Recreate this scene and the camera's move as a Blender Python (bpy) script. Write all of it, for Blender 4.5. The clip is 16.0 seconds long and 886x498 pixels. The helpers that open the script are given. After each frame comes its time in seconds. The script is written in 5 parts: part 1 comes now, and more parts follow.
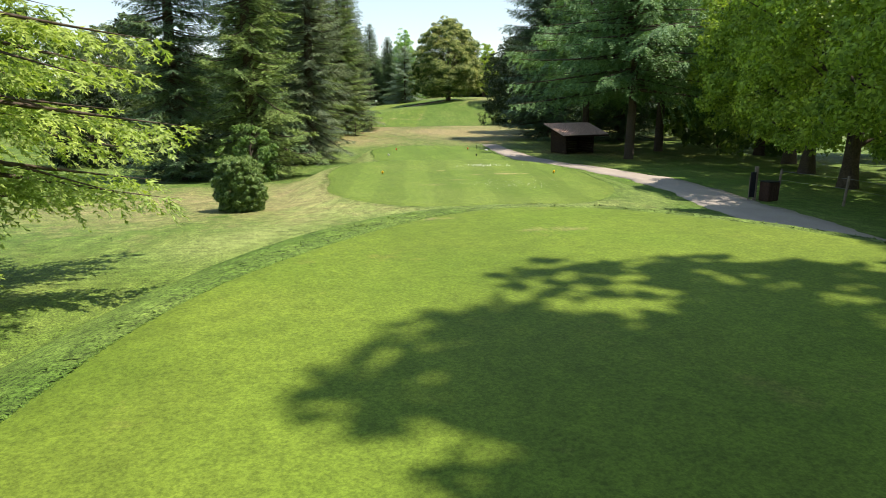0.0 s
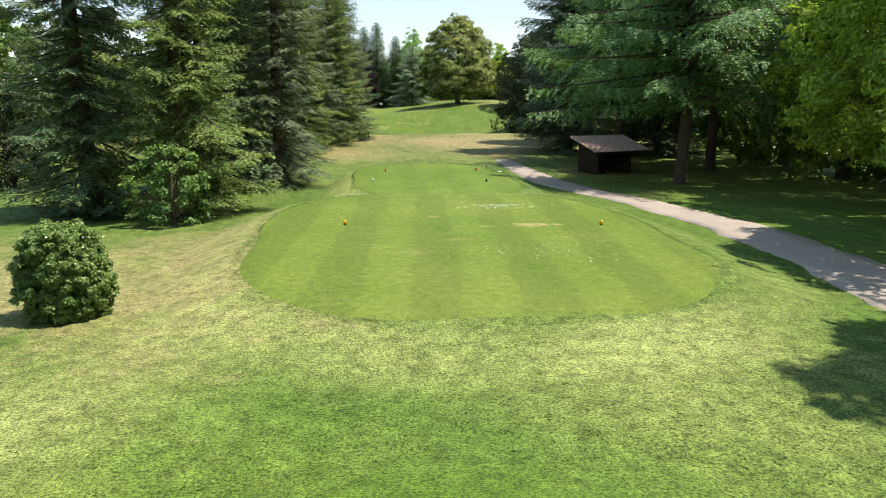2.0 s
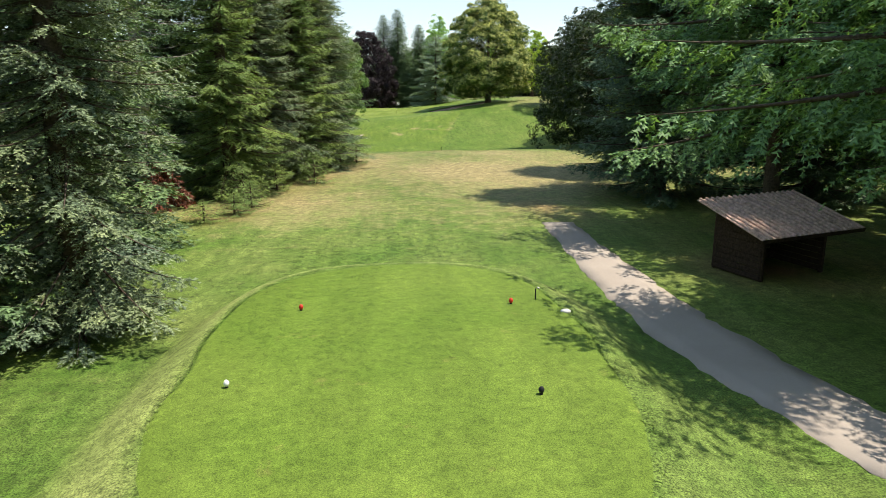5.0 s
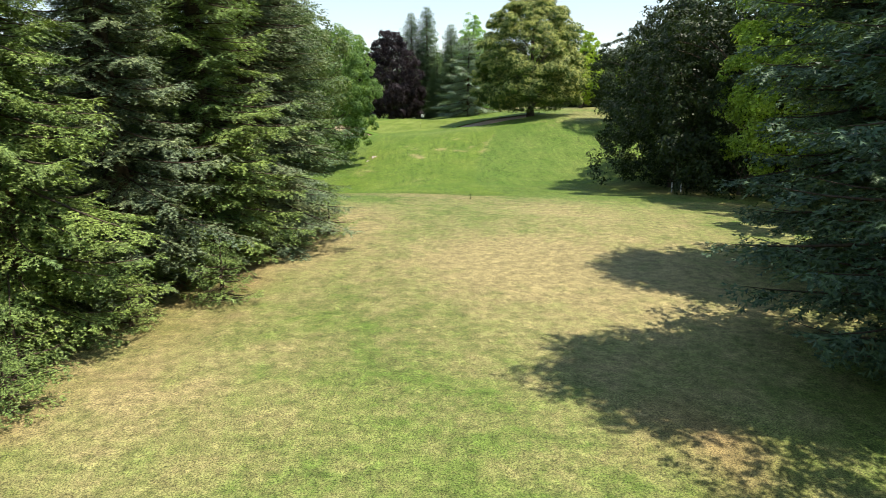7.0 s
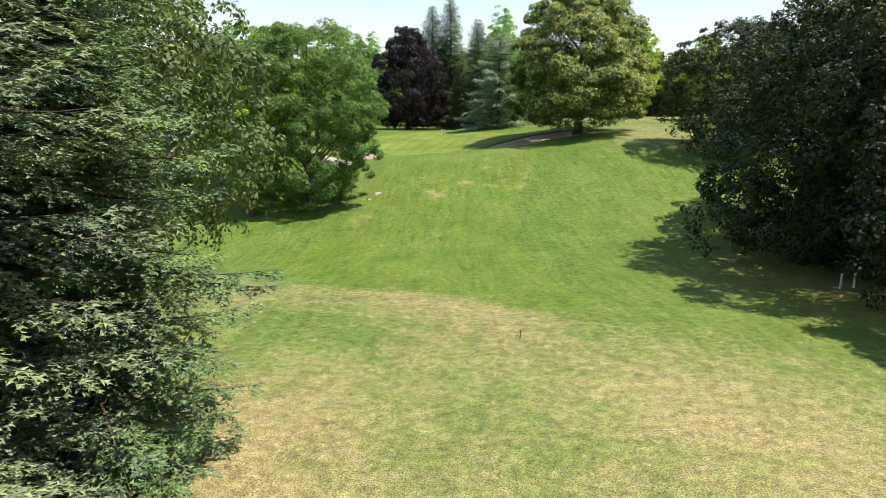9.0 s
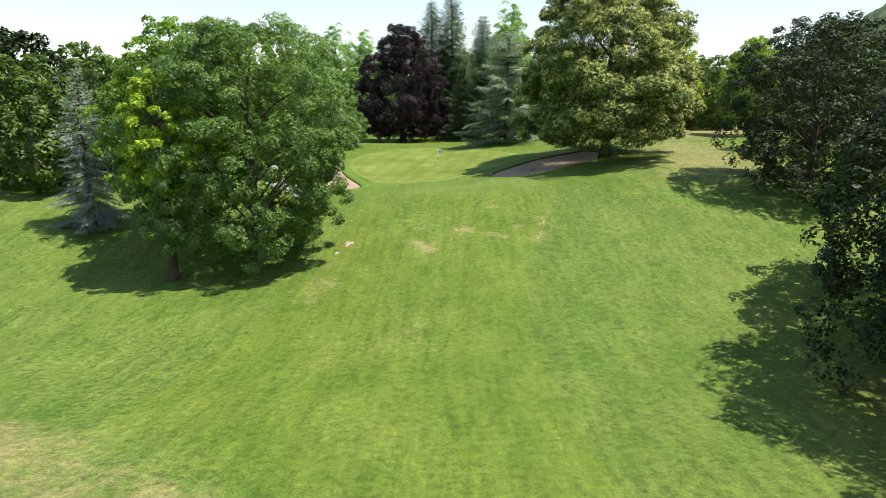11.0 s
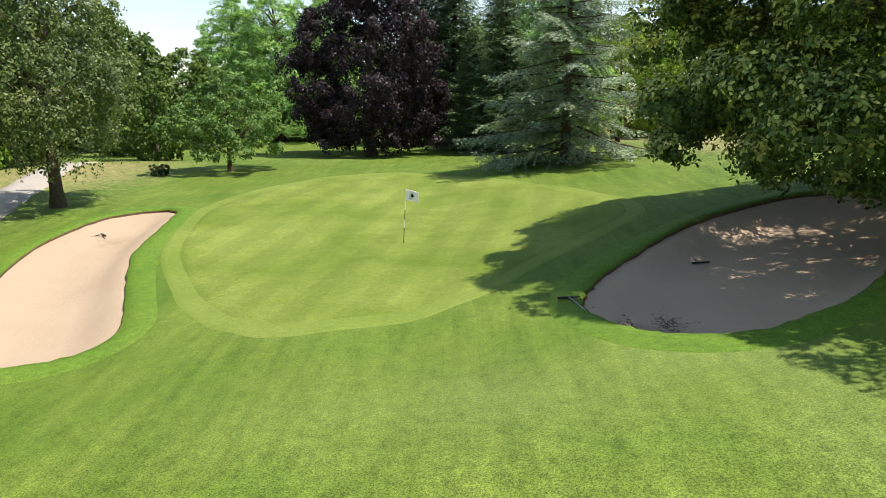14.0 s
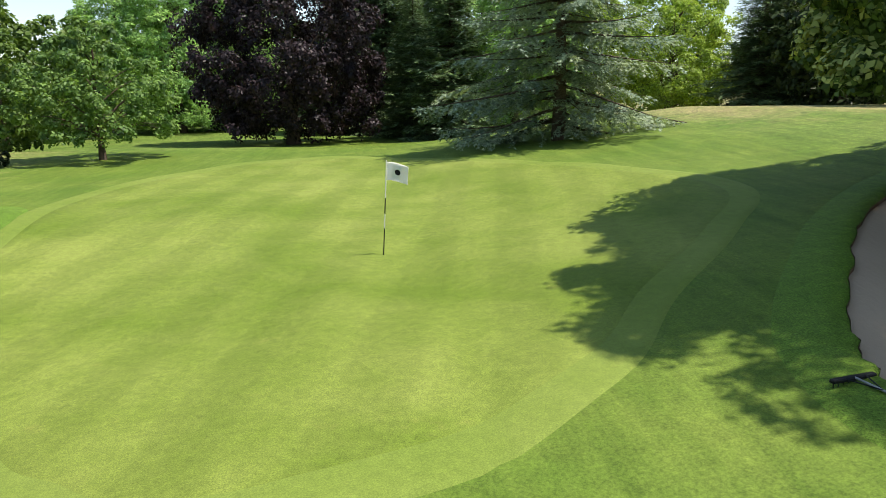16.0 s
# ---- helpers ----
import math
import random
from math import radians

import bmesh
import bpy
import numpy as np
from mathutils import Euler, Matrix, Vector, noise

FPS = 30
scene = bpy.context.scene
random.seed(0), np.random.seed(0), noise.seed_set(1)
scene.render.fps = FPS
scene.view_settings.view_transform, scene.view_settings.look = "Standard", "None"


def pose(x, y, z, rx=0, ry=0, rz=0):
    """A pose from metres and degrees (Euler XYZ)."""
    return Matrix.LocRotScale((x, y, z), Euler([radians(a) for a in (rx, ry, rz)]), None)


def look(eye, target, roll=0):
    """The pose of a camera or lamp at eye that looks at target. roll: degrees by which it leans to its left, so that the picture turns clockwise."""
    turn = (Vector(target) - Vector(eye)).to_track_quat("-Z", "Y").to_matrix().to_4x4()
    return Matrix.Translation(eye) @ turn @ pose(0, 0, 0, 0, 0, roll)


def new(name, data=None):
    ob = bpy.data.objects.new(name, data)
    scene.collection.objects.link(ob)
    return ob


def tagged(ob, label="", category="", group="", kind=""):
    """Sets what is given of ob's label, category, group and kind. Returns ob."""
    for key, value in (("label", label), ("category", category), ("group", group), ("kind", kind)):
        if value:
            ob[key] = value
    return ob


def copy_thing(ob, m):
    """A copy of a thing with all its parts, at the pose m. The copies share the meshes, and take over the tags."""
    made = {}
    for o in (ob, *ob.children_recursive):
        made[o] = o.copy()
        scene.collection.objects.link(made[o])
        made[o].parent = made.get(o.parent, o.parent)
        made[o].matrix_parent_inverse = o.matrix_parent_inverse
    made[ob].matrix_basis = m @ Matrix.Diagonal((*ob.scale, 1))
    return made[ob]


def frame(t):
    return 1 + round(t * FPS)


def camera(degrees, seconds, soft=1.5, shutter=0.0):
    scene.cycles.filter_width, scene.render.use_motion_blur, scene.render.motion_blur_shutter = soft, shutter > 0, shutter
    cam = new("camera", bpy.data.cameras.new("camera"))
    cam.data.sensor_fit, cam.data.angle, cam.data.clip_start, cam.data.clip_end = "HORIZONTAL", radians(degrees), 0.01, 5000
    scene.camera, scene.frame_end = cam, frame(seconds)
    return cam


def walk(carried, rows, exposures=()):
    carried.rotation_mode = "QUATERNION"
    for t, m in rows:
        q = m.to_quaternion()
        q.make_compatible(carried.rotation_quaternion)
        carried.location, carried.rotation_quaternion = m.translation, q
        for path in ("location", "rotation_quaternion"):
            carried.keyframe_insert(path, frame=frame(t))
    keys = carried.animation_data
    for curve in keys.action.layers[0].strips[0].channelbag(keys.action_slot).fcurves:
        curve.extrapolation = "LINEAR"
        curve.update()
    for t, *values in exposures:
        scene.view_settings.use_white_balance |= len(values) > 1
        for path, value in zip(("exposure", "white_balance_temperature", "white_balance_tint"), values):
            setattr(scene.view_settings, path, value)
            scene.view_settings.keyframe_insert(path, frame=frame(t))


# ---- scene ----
cam = camera(67.4, 16.0, soft=0.75)
PATH = [
    (0, (-7.099, -2.196, 5.268), (-6.821, -0.27, 4.805), 0.0),
    (0.5, (-6.655, 0.032, 5.192), (-6.384, 1.96, 4.736), -0.0),
    (1, (-6.218, 2.678, 5.336), (-5.95, 4.606, 4.876), 0.1),
    (1.5, (-5.665, 5.319, 5.434), (-5.407, 7.248, 4.975), 0.2),
    (2, (-5.045, 8.067, 5.537), (-4.799, 9.998, 5.077), 0.2),
    (2.5, (-4.458, 10.887, 5.643), (-4.222, 12.82, 5.185), 0.2),
    (3, (-3.762, 14.239, 5.761), (-3.539, 16.173, 5.303), 0.3),
    (3.2, (-3.484, 15.662, 5.84), (-3.267, 17.596, 5.38), 0.4),
    (5.3, (-0.822, 33.636, 6.622), (-0.689, 35.572, 6.138), -0.5),
    (5.5, (-0.597, 35.764, 6.664), (-0.475, 37.701, 6.181), -0.5),
    (6, (0.16, 41.05, 6.68), (0.244, 42.993, 6.212), -0.2),
    (6.5, (0.453, 45.66, 7.139), (0.522, 47.601, 6.663), 0.3),
    (7, (0.658, 51.808, 7.329), (0.712, 53.75, 6.856), 0.2),
    (7.5, (1.075, 57.822, 7.908), (1.1, 59.763, 7.429), 0.1),
    (8, (1.108, 64.368, 8.387), (1.114, 66.309, 7.906), 0.1),
    (8.5, (1.15, 69.435, 8.904), (1.138, 71.376, 8.42), 0.0),
    (9, (1.13, 72.47, 9.075), (1.111, 74.409, 8.589), -0.0),
    (9.2, (1.129, 73.699, 9.167), (1.11, 75.639, 8.682), -0.1),
    (11.3, (2.008, 93.112, 10.466), (1.975, 95.05, 9.972), 0.2),
    (11.5, (2.06, 96.746, 10.541), (2.029, 98.683, 10.046), 0.2),
    (12, (2.149, 106.052, 10.482), (2.12, 107.991, 9.992), 0.3),
    (12.5, (2.208, 115.43, 10.02), (2.174, 117.37, 9.533), 0.2),
    (13, (2.326, 124.46, 9.039), (2.28, 126.401, 8.56), 0.0),
    (13.5, (2.249, 131.075, 7.857), (2.203, 133.017, 7.381), 0.0),
    (14, (2.144, 135.14, 6.9), (2.095, 137.083, 6.427), 0.2),
    (14.5, (1.903, 138.634, 6.301), (1.858, 140.579, 5.836), 0.3),
    (15, (1.537, 141.478, 5.57), (1.518, 143.423, 5.108), 0.1),
    (15.5, (0.931, 143.745, 4.879), (0.998, 145.69, 4.419), -0.0),
    (16, (-0.147, 145.463, 4.709), (0.051, 147.397, 4.237), -0.2),
]
walk(cam, [(t, look(e, a, r)) for t, e, a, r in PATH])

# ---- light ----
scene.view_settings.exposure = 0.92
SUN_HEIGHT, SUN_TURN = 65.0, 97.0   # degrees above the ground, clockwise from +y
world = bpy.data.worlds.new("world")
scene.world = world
world.use_nodes = True
wn = world.node_tree
sky = wn.nodes.new("ShaderNodeTexSky")
sky.sky_type = "NISHITA"
sky.sun_disc = False
sky.sun_elevation = radians(SUN_HEIGHT)
sky.sun_rotation = radians(SUN_TURN)
sky.air_density = 1.0
sky.dust_density = 0.0
sky.ozone_density = 1.2
wn.nodes["Background"].inputs["Strength"].default_value = 0.225
haze = wn.nodes.new("ShaderNodeHueSaturation")
haze.inputs["Saturation"].default_value = 1.08
even = wn.nodes.new("ShaderNodeGamma")
even.inputs["Gamma"].default_value = 0.55
wn.links.new(sky.outputs[0], even.inputs[0])
wn.links.new(even.outputs[0], haze.inputs["Color"])
tint = wn.nodes.new("ShaderNodeMix")
tint.data_type, tint.blend_type = "RGBA", "MULTIPLY"
tint.inputs["Factor"].default_value = 1.0
tint.inputs[7].default_value = (0.93, 0.96, 0.98, 1)
wn.links.new(haze.outputs[0], tint.inputs[6])
wn.links.new(tint.outputs[2], wn.nodes["Background"].inputs[0])
sun = new("sun", bpy.data.lights.new("sun", "SUN"))
sun.data.energy = 4.0
sun.data.angle = radians(0.55)
sun.data.color = (1.0, 0.93, 0.83)
sa, se = radians(SUN_TURN), radians(SUN_HEIGHT)
sun_way = Vector((math.sin(sa) * math.cos(se), math.cos(sa) * math.cos(se), math.sin(se)))
sun.matrix_world = look(sun_way * 300, (0, 0, 0))


# ---- materials ----
def material(name, rough=0.8):
    m = bpy.data.materials.new(name)
    m.use_nodes = True
    b = m.node_tree.nodes["Principled BSDF"]
    b.inputs["Roughness"].default_value = rough
    b.inputs["Specular IOR Level"].default_value = 0.12
    return m, m.node_tree, b


def noise_node(nt, scale, detail=4.0, rough=0.6, stretch=None):
    co = nt.nodes.new("ShaderNodeNewGeometry")
    n = nt.nodes.new("ShaderNodeTexNoise")
    n.inputs["Scale"].default_value = scale
    n.inputs["Detail"].default_value = detail
    n.inputs["Roughness"].default_value = rough
    if stretch:
        mp = nt.nodes.new("ShaderNodeMapping")
        mp.inputs["Scale"].default_value = stretch
        nt.links.new(co.outputs["Position"], mp.inputs["Vector"])
        nt.links.new(mp.outputs[0], n.inputs["Vector"])
    else:
        nt.links.new(co.outputs["Position"], n.inputs["Vector"])
    return n.outputs["Fac"]


def ramp(nt, fac, stops):
    r = nt.nodes.new("ShaderNodeValToRGB")
    while len(r.color_ramp.elements) < len(stops):
        r.color_ramp.elements.new(0.5)
    for e, (p, c) in zip(r.color_ramp.elements, stops):
        e.position, e.color = p, (*c, 1) if len(c) == 3 else c
    nt.links.new(fac, r.inputs[0])
    return r.outputs[0]


def mixed(nt, fac, a, b, how="MIX"):
    m = nt.nodes.new("ShaderNodeMix")
    m.data_type, m.blend_type = "RGBA", how
    for value, socket in ((fac, m.inputs["Factor"]), (a, m.inputs["A"]), (b, m.inputs["B"])):
        if isinstance(value, (int, float)):
            socket.default_value = value
        elif isinstance(value, tuple):
            socket.default_value = (*value, 1)
        else:
            nt.links.new(value, socket)
    return m.outputs["Result"]


def maths(nt, how, a, b, clamp=False):
    m = nt.nodes.new("ShaderNodeMath")
    m.operation, m.use_clamp = how, clamp
    for k, value in enumerate((a, b)):
        if isinstance(value, (int, float)):
            m.inputs[k].default_value = value
        else:
            nt.links.new(value, m.inputs[k])
    return m.outputs[0]


def bump(nt, b, height, strength=0.5, distance=0.02):
    n = nt.nodes.new("ShaderNodeBump")
    n.inputs["Strength"].default_value = strength
    n.inputs["Distance"].default_value = distance
    nt.links.new(height, n.inputs["Height"])
    nt.links.new(n.outputs[0], b.inputs["Normal"])


def leaf_material(name, dark, light, through_light=0.35, rough=0.5):
    """Leaves: colour varies from leaf to leaf and over the crown; light comes through them."""
    m, nt, b = material(name, rough)
    b.inputs["Specular IOR Level"].default_value = 0.22
    geo = nt.nodes.new("ShaderNodeNewGeometry")
    per = ramp(nt, geo.outputs["Random Per Island"], [(0.0, dark), (0.75, light), (1.0, tuple(min(1, 1.25 * c) for c in light))])
    wide = noise_node(nt, 0.55, 3.0)
    shade = ramp(nt, wide, [(0.3, (0.68, 0.74, 0.8)), (0.7, (1.25, 1.15, 0.9))])
    col = mixed(nt, 1.0, per, shade, "MULTIPLY")
    nt.links.new(col, b.inputs["Base Color"])
    tr = nt.nodes.new("ShaderNodeBsdfTranslucent")
    nt.links.new(mixed(nt, 1.0, col, (1.25, 1.3, 0.6), "MULTIPLY"), tr.inputs["Color"])
    mx = nt.nodes.new("ShaderNodeMixShader")
    mx.inputs[0].default_value = through_light * 0.9
    out = nt.nodes["Material Output"]
    nt.links.new(b.outputs[0], mx.inputs[1])
    nt.links.new(tr.outputs[0], mx.inputs[2])
    nt.links.new(mx.outputs[0], out.inputs["Surface"])
    return m


def plain(name, colour, rough=0.6, metal=0.0, vary=0.25, scale=8.0, relief=0.0):
    m, nt, b = material(name, rough)
    n = noise_node(nt, scale, 5.0)
    lo, hi = tuple(c * (1 - vary) for c in colour), tuple(min(1, c * (1 + vary)) for c in colour)
    nt.links.new(ramp(nt, n, [(0.3, lo), (0.7, hi)]), b.inputs["Base Color"])
    b.inputs["Metallic"].default_value = metal
    if relief:
        bump(nt, b, noise_node(nt, scale * 4, 6.0), 0.6, relief)
    return m


def grass_material(name, base, pale, dry, fine=1.0, zones=False, stripe=None, contrast=1.0, bald=()):
    """Turf: blades as fine noise, clumps and worn spots on top. zones: dryness and lushness come with the ground's mesh."""
    m, nt, b = material(name, 0.75)
    b.inputs["Specular IOR Level"].default_value = 0.15
    blades = noise_node(nt, 26.0 * fine, 8.0, 0.8)
    clumps = noise_node(nt, 3.2 * fine, 7.0, 0.75)
    patches = noise_node(nt, 0.32, 5.0, 0.62)
    spread = ramp(nt, patches, [(0.32, (0, 0, 0)), (0.68, (1, 1, 1))])
    col = mixed(nt, spread, base, pale)
    if stripe:
        geo = nt.nodes.new("ShaderNodeNewGeometry")
        sx = nt.nodes.new("ShaderNodeSeparateXYZ")
        nt.links.new(geo.outputs["Position"], sx.inputs[0])
        width, turn, strength, wobble, second = stripe
        along = maths(nt, "ADD", maths(nt, "MULTIPLY", sx.outputs[0], math.cos(turn) / width), maths(nt, "MULTIPLY", sx.outputs[1], math.sin(turn) / width))
        along = maths(nt, "ADD", along, maths(nt, "MULTIPLY", noise_node(nt, 0.35, 2.0), wobble))
        wave = ramp(nt, maths(nt, "ADD", maths(nt, "MULTIPLY", maths(nt, "SINE", along, 0.0), 0.5), 0.5), [(0.38, (0, 0, 0)), (0.62, (1, 1, 1))])
        if second:
            cross = maths(nt, "ADD", maths(nt, "MULTIPLY", sx.outputs[0], -math.sin(turn) / width), maths(nt, "MULTIPLY", sx.outputs[1], math.cos(turn) / width))
            other = ramp(nt, maths(nt, "ADD", maths(nt, "MULTIPLY", maths(nt, "SINE", cross, 0.0), 0.5), 0.5), [(0.3, (0, 0, 0)), (0.7, (1, 1, 1))])
            wave = mixed(nt, 0.5, wave, other)
        col = mixed(nt, 1.0, col, ramp(nt, wave, [(0.0, (1 - strength, 1 - strength, 1 - strength)), (1.0, (1 + strength, 1 + strength * 0.9, 1 + strength))]), "MULTIPLY")
    if zones:
        at = nt.nodes.new("ShaderNodeAttribute")
        at.attribute_name = "zone"
        parts = nt.nodes.new("ShaderNodeSeparateColor")
        nt.links.new(at.outputs["Color"], parts.inputs[0])
        lush = (0.078, 0.134, 0.015)
        col = mixed(nt, parts.outputs[1], col, mixed(nt, spread, lush, (0.120, 0.166, 0.026)))
        spots = maths(nt, "SUBTRACT", maths(nt, "MULTIPLY", noise_node(nt, 0.75, 9.0, 0.8), 2.1), 0.55)
        wilt = maths(nt, "SUBTRACT", maths(nt, "ADD", maths(nt, "MULTIPLY", parts.outputs[0], 1.5), spots), 0.82)
        drag = noise_node(nt, 0.8, 6.0, 0.7, (2.3, 0.26, 1.0))
        col = mixed(nt, 1.0, col, ramp(nt, drag, [(0.36, (0.79, 0.84, 0.78)), (0.64, (1.22, 1.18, 1.28))]), "MULTIPLY")
        mow = nt.nodes.new("ShaderNodeAttribute")
        mow.attribute_name = "mow"
        tone = nt.nodes.new("ShaderNodeSeparateColor")
        nt.links.new(mow.outputs["Color"], tone.inputs[0])
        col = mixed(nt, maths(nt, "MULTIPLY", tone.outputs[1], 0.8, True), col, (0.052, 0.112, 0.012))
        col = mixed(nt, maths(nt, "MULTIPLY", tone.outputs[0], 0.95, True), col, mixed(nt, clumps, (0.170, 0.212, 0.058), (0.250, 0.282, 0.105)))
        straw = mixed(nt, clumps, dry, (0.310, 0.256, 0.133))
        col = mixed(nt, maths(nt, "MULTIPLY", wilt, 1.35, True), col, straw)
        col = mixed(nt, parts.outputs[2], col, mixed(nt, clumps, (0.30, 0.20, 0.10), (0.20, 0.12, 0.06)))
    else:
        worn = noise_node(nt, 1.1, 6.0, 0.72)
        col = mixed(nt, ramp(nt, worn, [(0.62, (0, 0, 0)), (0.78, (0.7, 0.7, 0.7))]), col, dry)
        for cx, cy, rx, ry, share in bald:
            where = nt.nodes.new("ShaderNodeNewGeometry")
            at = nt.nodes.new("ShaderNodeSeparateXYZ")
            nt.links.new(where.outputs["Position"], at.inputs[0])
            u = maths(nt, "DIVIDE", maths(nt, "SUBTRACT", at.outputs[0], cx), rx)
            v = maths(nt, "DIVIDE", maths(nt, "SUBTRACT", at.outputs[1], cy), ry)
            far = maths(nt, "ADD", maths(nt, "MULTIPLY", u, u), maths(nt, "MULTIPLY", v, v))
            torn = maths(nt, "ADD", maths(nt, "SUBTRACT", 0.62, far), maths(nt, "MULTIPLY", noise_node(nt, 3.0, 9.0, 0.85), 3.0))
            col = mixed(nt, maths(nt, "MULTIPLY", maths(nt, "SUBTRACT", torn, 1.75), share, True), col, (0.33, 0.26, 0.13))
    c = contrast
    grain = 1.0
    if zones:
        grain = maths(nt, "SUBTRACT", 1.0, maths(nt, "MULTIPLY", at.outputs["Alpha"], 0.62), True)
    col = mixed(nt, grain, col, ramp(nt, clumps, [(0.34, (1 - 0.34 * c,) * 3), (0.66, (1 + 0.36 * c, 1 + 0.34 * c, 1 + 0.3 * c))]), "MULTIPLY")
    flecks = ramp(nt, noise_node(nt, 11.0 * fine, 3.0, 0.5), [(0.6, (0, 0, 0)), (0.74, (0.28 * c,) * 3)])
    col = mixed(nt, flecks, col, mixed(nt, 1.0, col, (1.7, 1.6, 1.7), "MULTIPLY"))
    col = mixed(nt, grain, col, ramp(nt, blades, [(0.41, (1 - 0.6 * c,) * 3), (0.59, (1 + 0.62 * c, 1 + 0.6 * c, 1 + 0.48 * c))]), "MULTIPLY")
    nt.links.new(col, b.inputs["Base Color"])
    bump(nt, b, mixed(nt, 0.6, clumps, blades), 0.32 * c, 0.035)
    return m


ROUGH = grass_material("rough_grass", (0.072, 0.130, 0.021), (0.124, 0.168, 0.040), (0.212, 0.186, 0.084), zones=True, contrast=1.15)
TEE = grass_material("tee_turf", (0.094, 0.148, 0.019), (0.134, 0.182, 0.032), (0.21, 0.19, 0.06), fine=1.6, stripe=(0.35, -0.0915, 0.085, 2.4, False), contrast=0.75, bald=[(0.3, 27.7, 1.35, 0.6, 2.2), (-2.4, 25.9, 0.9, 0.4, 0.7), (-2.6, 29.3, 0.5, 0.4, 0.7), (-3.6, 24.5, 1.2, 0.6, 0.4), (-1.3, 27.6, 0.6, 0.3, 0.8)])
TEE_FRONT = grass_material("front_tee_turf", (0.090, 0.148, 0.018), (0.122, 0.178, 0.027), (0.21, 0.19, 0.06), fine=1.6, stripe=(0.36, -0.02, 0.05, 2.2, False), contrast=0.75)
TEE_BACK = grass_material("tee_turf_plain", (0.098, 0.152, 0.014), (0.130, 0.178, 0.020), (0.20, 0.18, 0.045), fine=1.3, stripe=(0.6, 0.08, 0.05, 1.5, False), contrast=0.5, bald=[(-4.4, 6.3, 0.9, 0.3, 0.9), (-5.8, 7.3, 0.45, 0.2, 0.9)])
GREEN = grass_material("putting_turf", (0.100, 0.150, 0.016), (0.180, 0.220, 0.046), (0.20, 0.21, 0.05), fine=2.2, stripe=(0.3, -0.19, 0.055, 2.6, False), contrast=0.5)
COLLAR = grass_material("collar_turf", (0.128, 0.182, 0.027), (0.170, 0.218, 0.044), (0.2, 0.22, 0.05), fine=2.0, contrast=0.35)
APRON = grass_material("apron_turf", (0.080, 0.152, 0.016), (0.112, 0.180, 0.024), (0.17, 0.18, 0.04), fine=1.4, contrast=0.7)


def sand_material(name, lo, hi, stains=()):
    m, nt, b = material(name, 0.95)
    col = mixed(nt, noise_node(nt, 0.5, 4.0), lo, hi)
    grain = noise_node(nt, 90.0, 3.0)
    col = mixed(nt, 1.0, col, ramp(nt, grain, [(0.3, (0.85,) * 3), (0.7, (1.12,) * 3)]), "MULTIPLY")
    for cx, cy, rx, ry, share in stains:
        where = nt.nodes.new("ShaderNodeNewGeometry")
        at = nt.nodes.new("ShaderNodeSeparateXYZ")
        nt.links.new(where.outputs["Position"], at.inputs[0])
        u = maths(nt, "DIVIDE", maths(nt, "SUBTRACT", at.outputs[0], cx), rx)
        v = maths(nt, "DIVIDE", maths(nt, "SUBTRACT", at.outputs[1], cy), ry)
        far = maths(nt, "ADD", maths(nt, "MULTIPLY", u, u), maths(nt, "MULTIPLY", v, v))
        torn = maths(nt, "ADD", maths(nt, "SUBTRACT", 0.5, far), maths(nt, "MULTIPLY", noise_node(nt, 2.2, 8.0, 0.8), 2.4))
        col = mixed(nt, maths(nt, "MULTIPLY", maths(nt, "SUBTRACT", torn, 1.3), share, True), col, (0.21, 0.145, 0.09))
    raked = noise_node(nt, 1.4, 4.0, 0.6, (5.0, 1.0, 1.0))
    nt.links.new(col, b.inputs["Base Color"])
    bump(nt, b, mixed(nt, 0.5, raked, noise_node(nt, 7.0, 5.0)), 0.5, 0.06)
    return m


SAND = sand_material("bunker_sand", (0.350, 0.260, 0.178), (0.430, 0.330, 0.235), [(-12.6, 162.3, 1.4, 1.6, 0.8), (7.0, 150.6, 0.9, 1.1, 0.9), (-9.4, 150.2, 1.6, 0.4, 0.4)])


def path_material():
    m, nt, b = material("path_tarmac", 0.9)
    col = mixed(nt, noise_node(nt, 0.7, 5.0), (0.29, 0.24, 0.195), (0.42, 0.36, 0.295))
    col = mixed(nt, 1.0, col, ramp(nt, noise_node(nt, 60.0, 4.0), [(0.3, (0.75,) * 3), (0.7, (1.2,) * 3)]), "MULTIPLY")
    crack = noise_node(nt, 2.6, 8.0, 0.75)
    col = mixed(nt, ramp(nt, crack, [(0.66, (0, 0, 0)), (0.74, (0.6,) * 3)]), col, (0.16, 0.14, 0.10))
    nt.links.new(col, b.inputs["Base Color"])
    bump(nt, b, noise_node(nt, 45.0, 5.0), 0.4, 0.01)
    return m


PATH_STONE = path_material()
GRAVEL = sand_material("pale_gravel", (0.30, 0.265, 0.225), (0.42, 0.38, 0.33))
BARK = plain("bark", (0.10, 0.075, 0.055), 0.95, vary=0.5, scale=14.0, relief=0.03)
BARK_PALE = plain("pale_bark", (0.33, 0.29, 0.25), 0.95, vary=0.6, scale=9.0, relief=0.03)
BARK_BIRCH = plain("birch_bark", (0.42, 0.39, 0.35), 0.8, vary=0.6, scale=6.0, relief=0.01)
NEEDLE_DARK = leaf_material("spruce_needles", (0.041, 0.074, 0.036), (0.180, 0.270, 0.120), 0.12)
NEEDLE_GREEN = leaf_material("fresh_spruce_needles", (0.057, 0.090, 0.025), (0.247, 0.345, 0.106), 0.18)
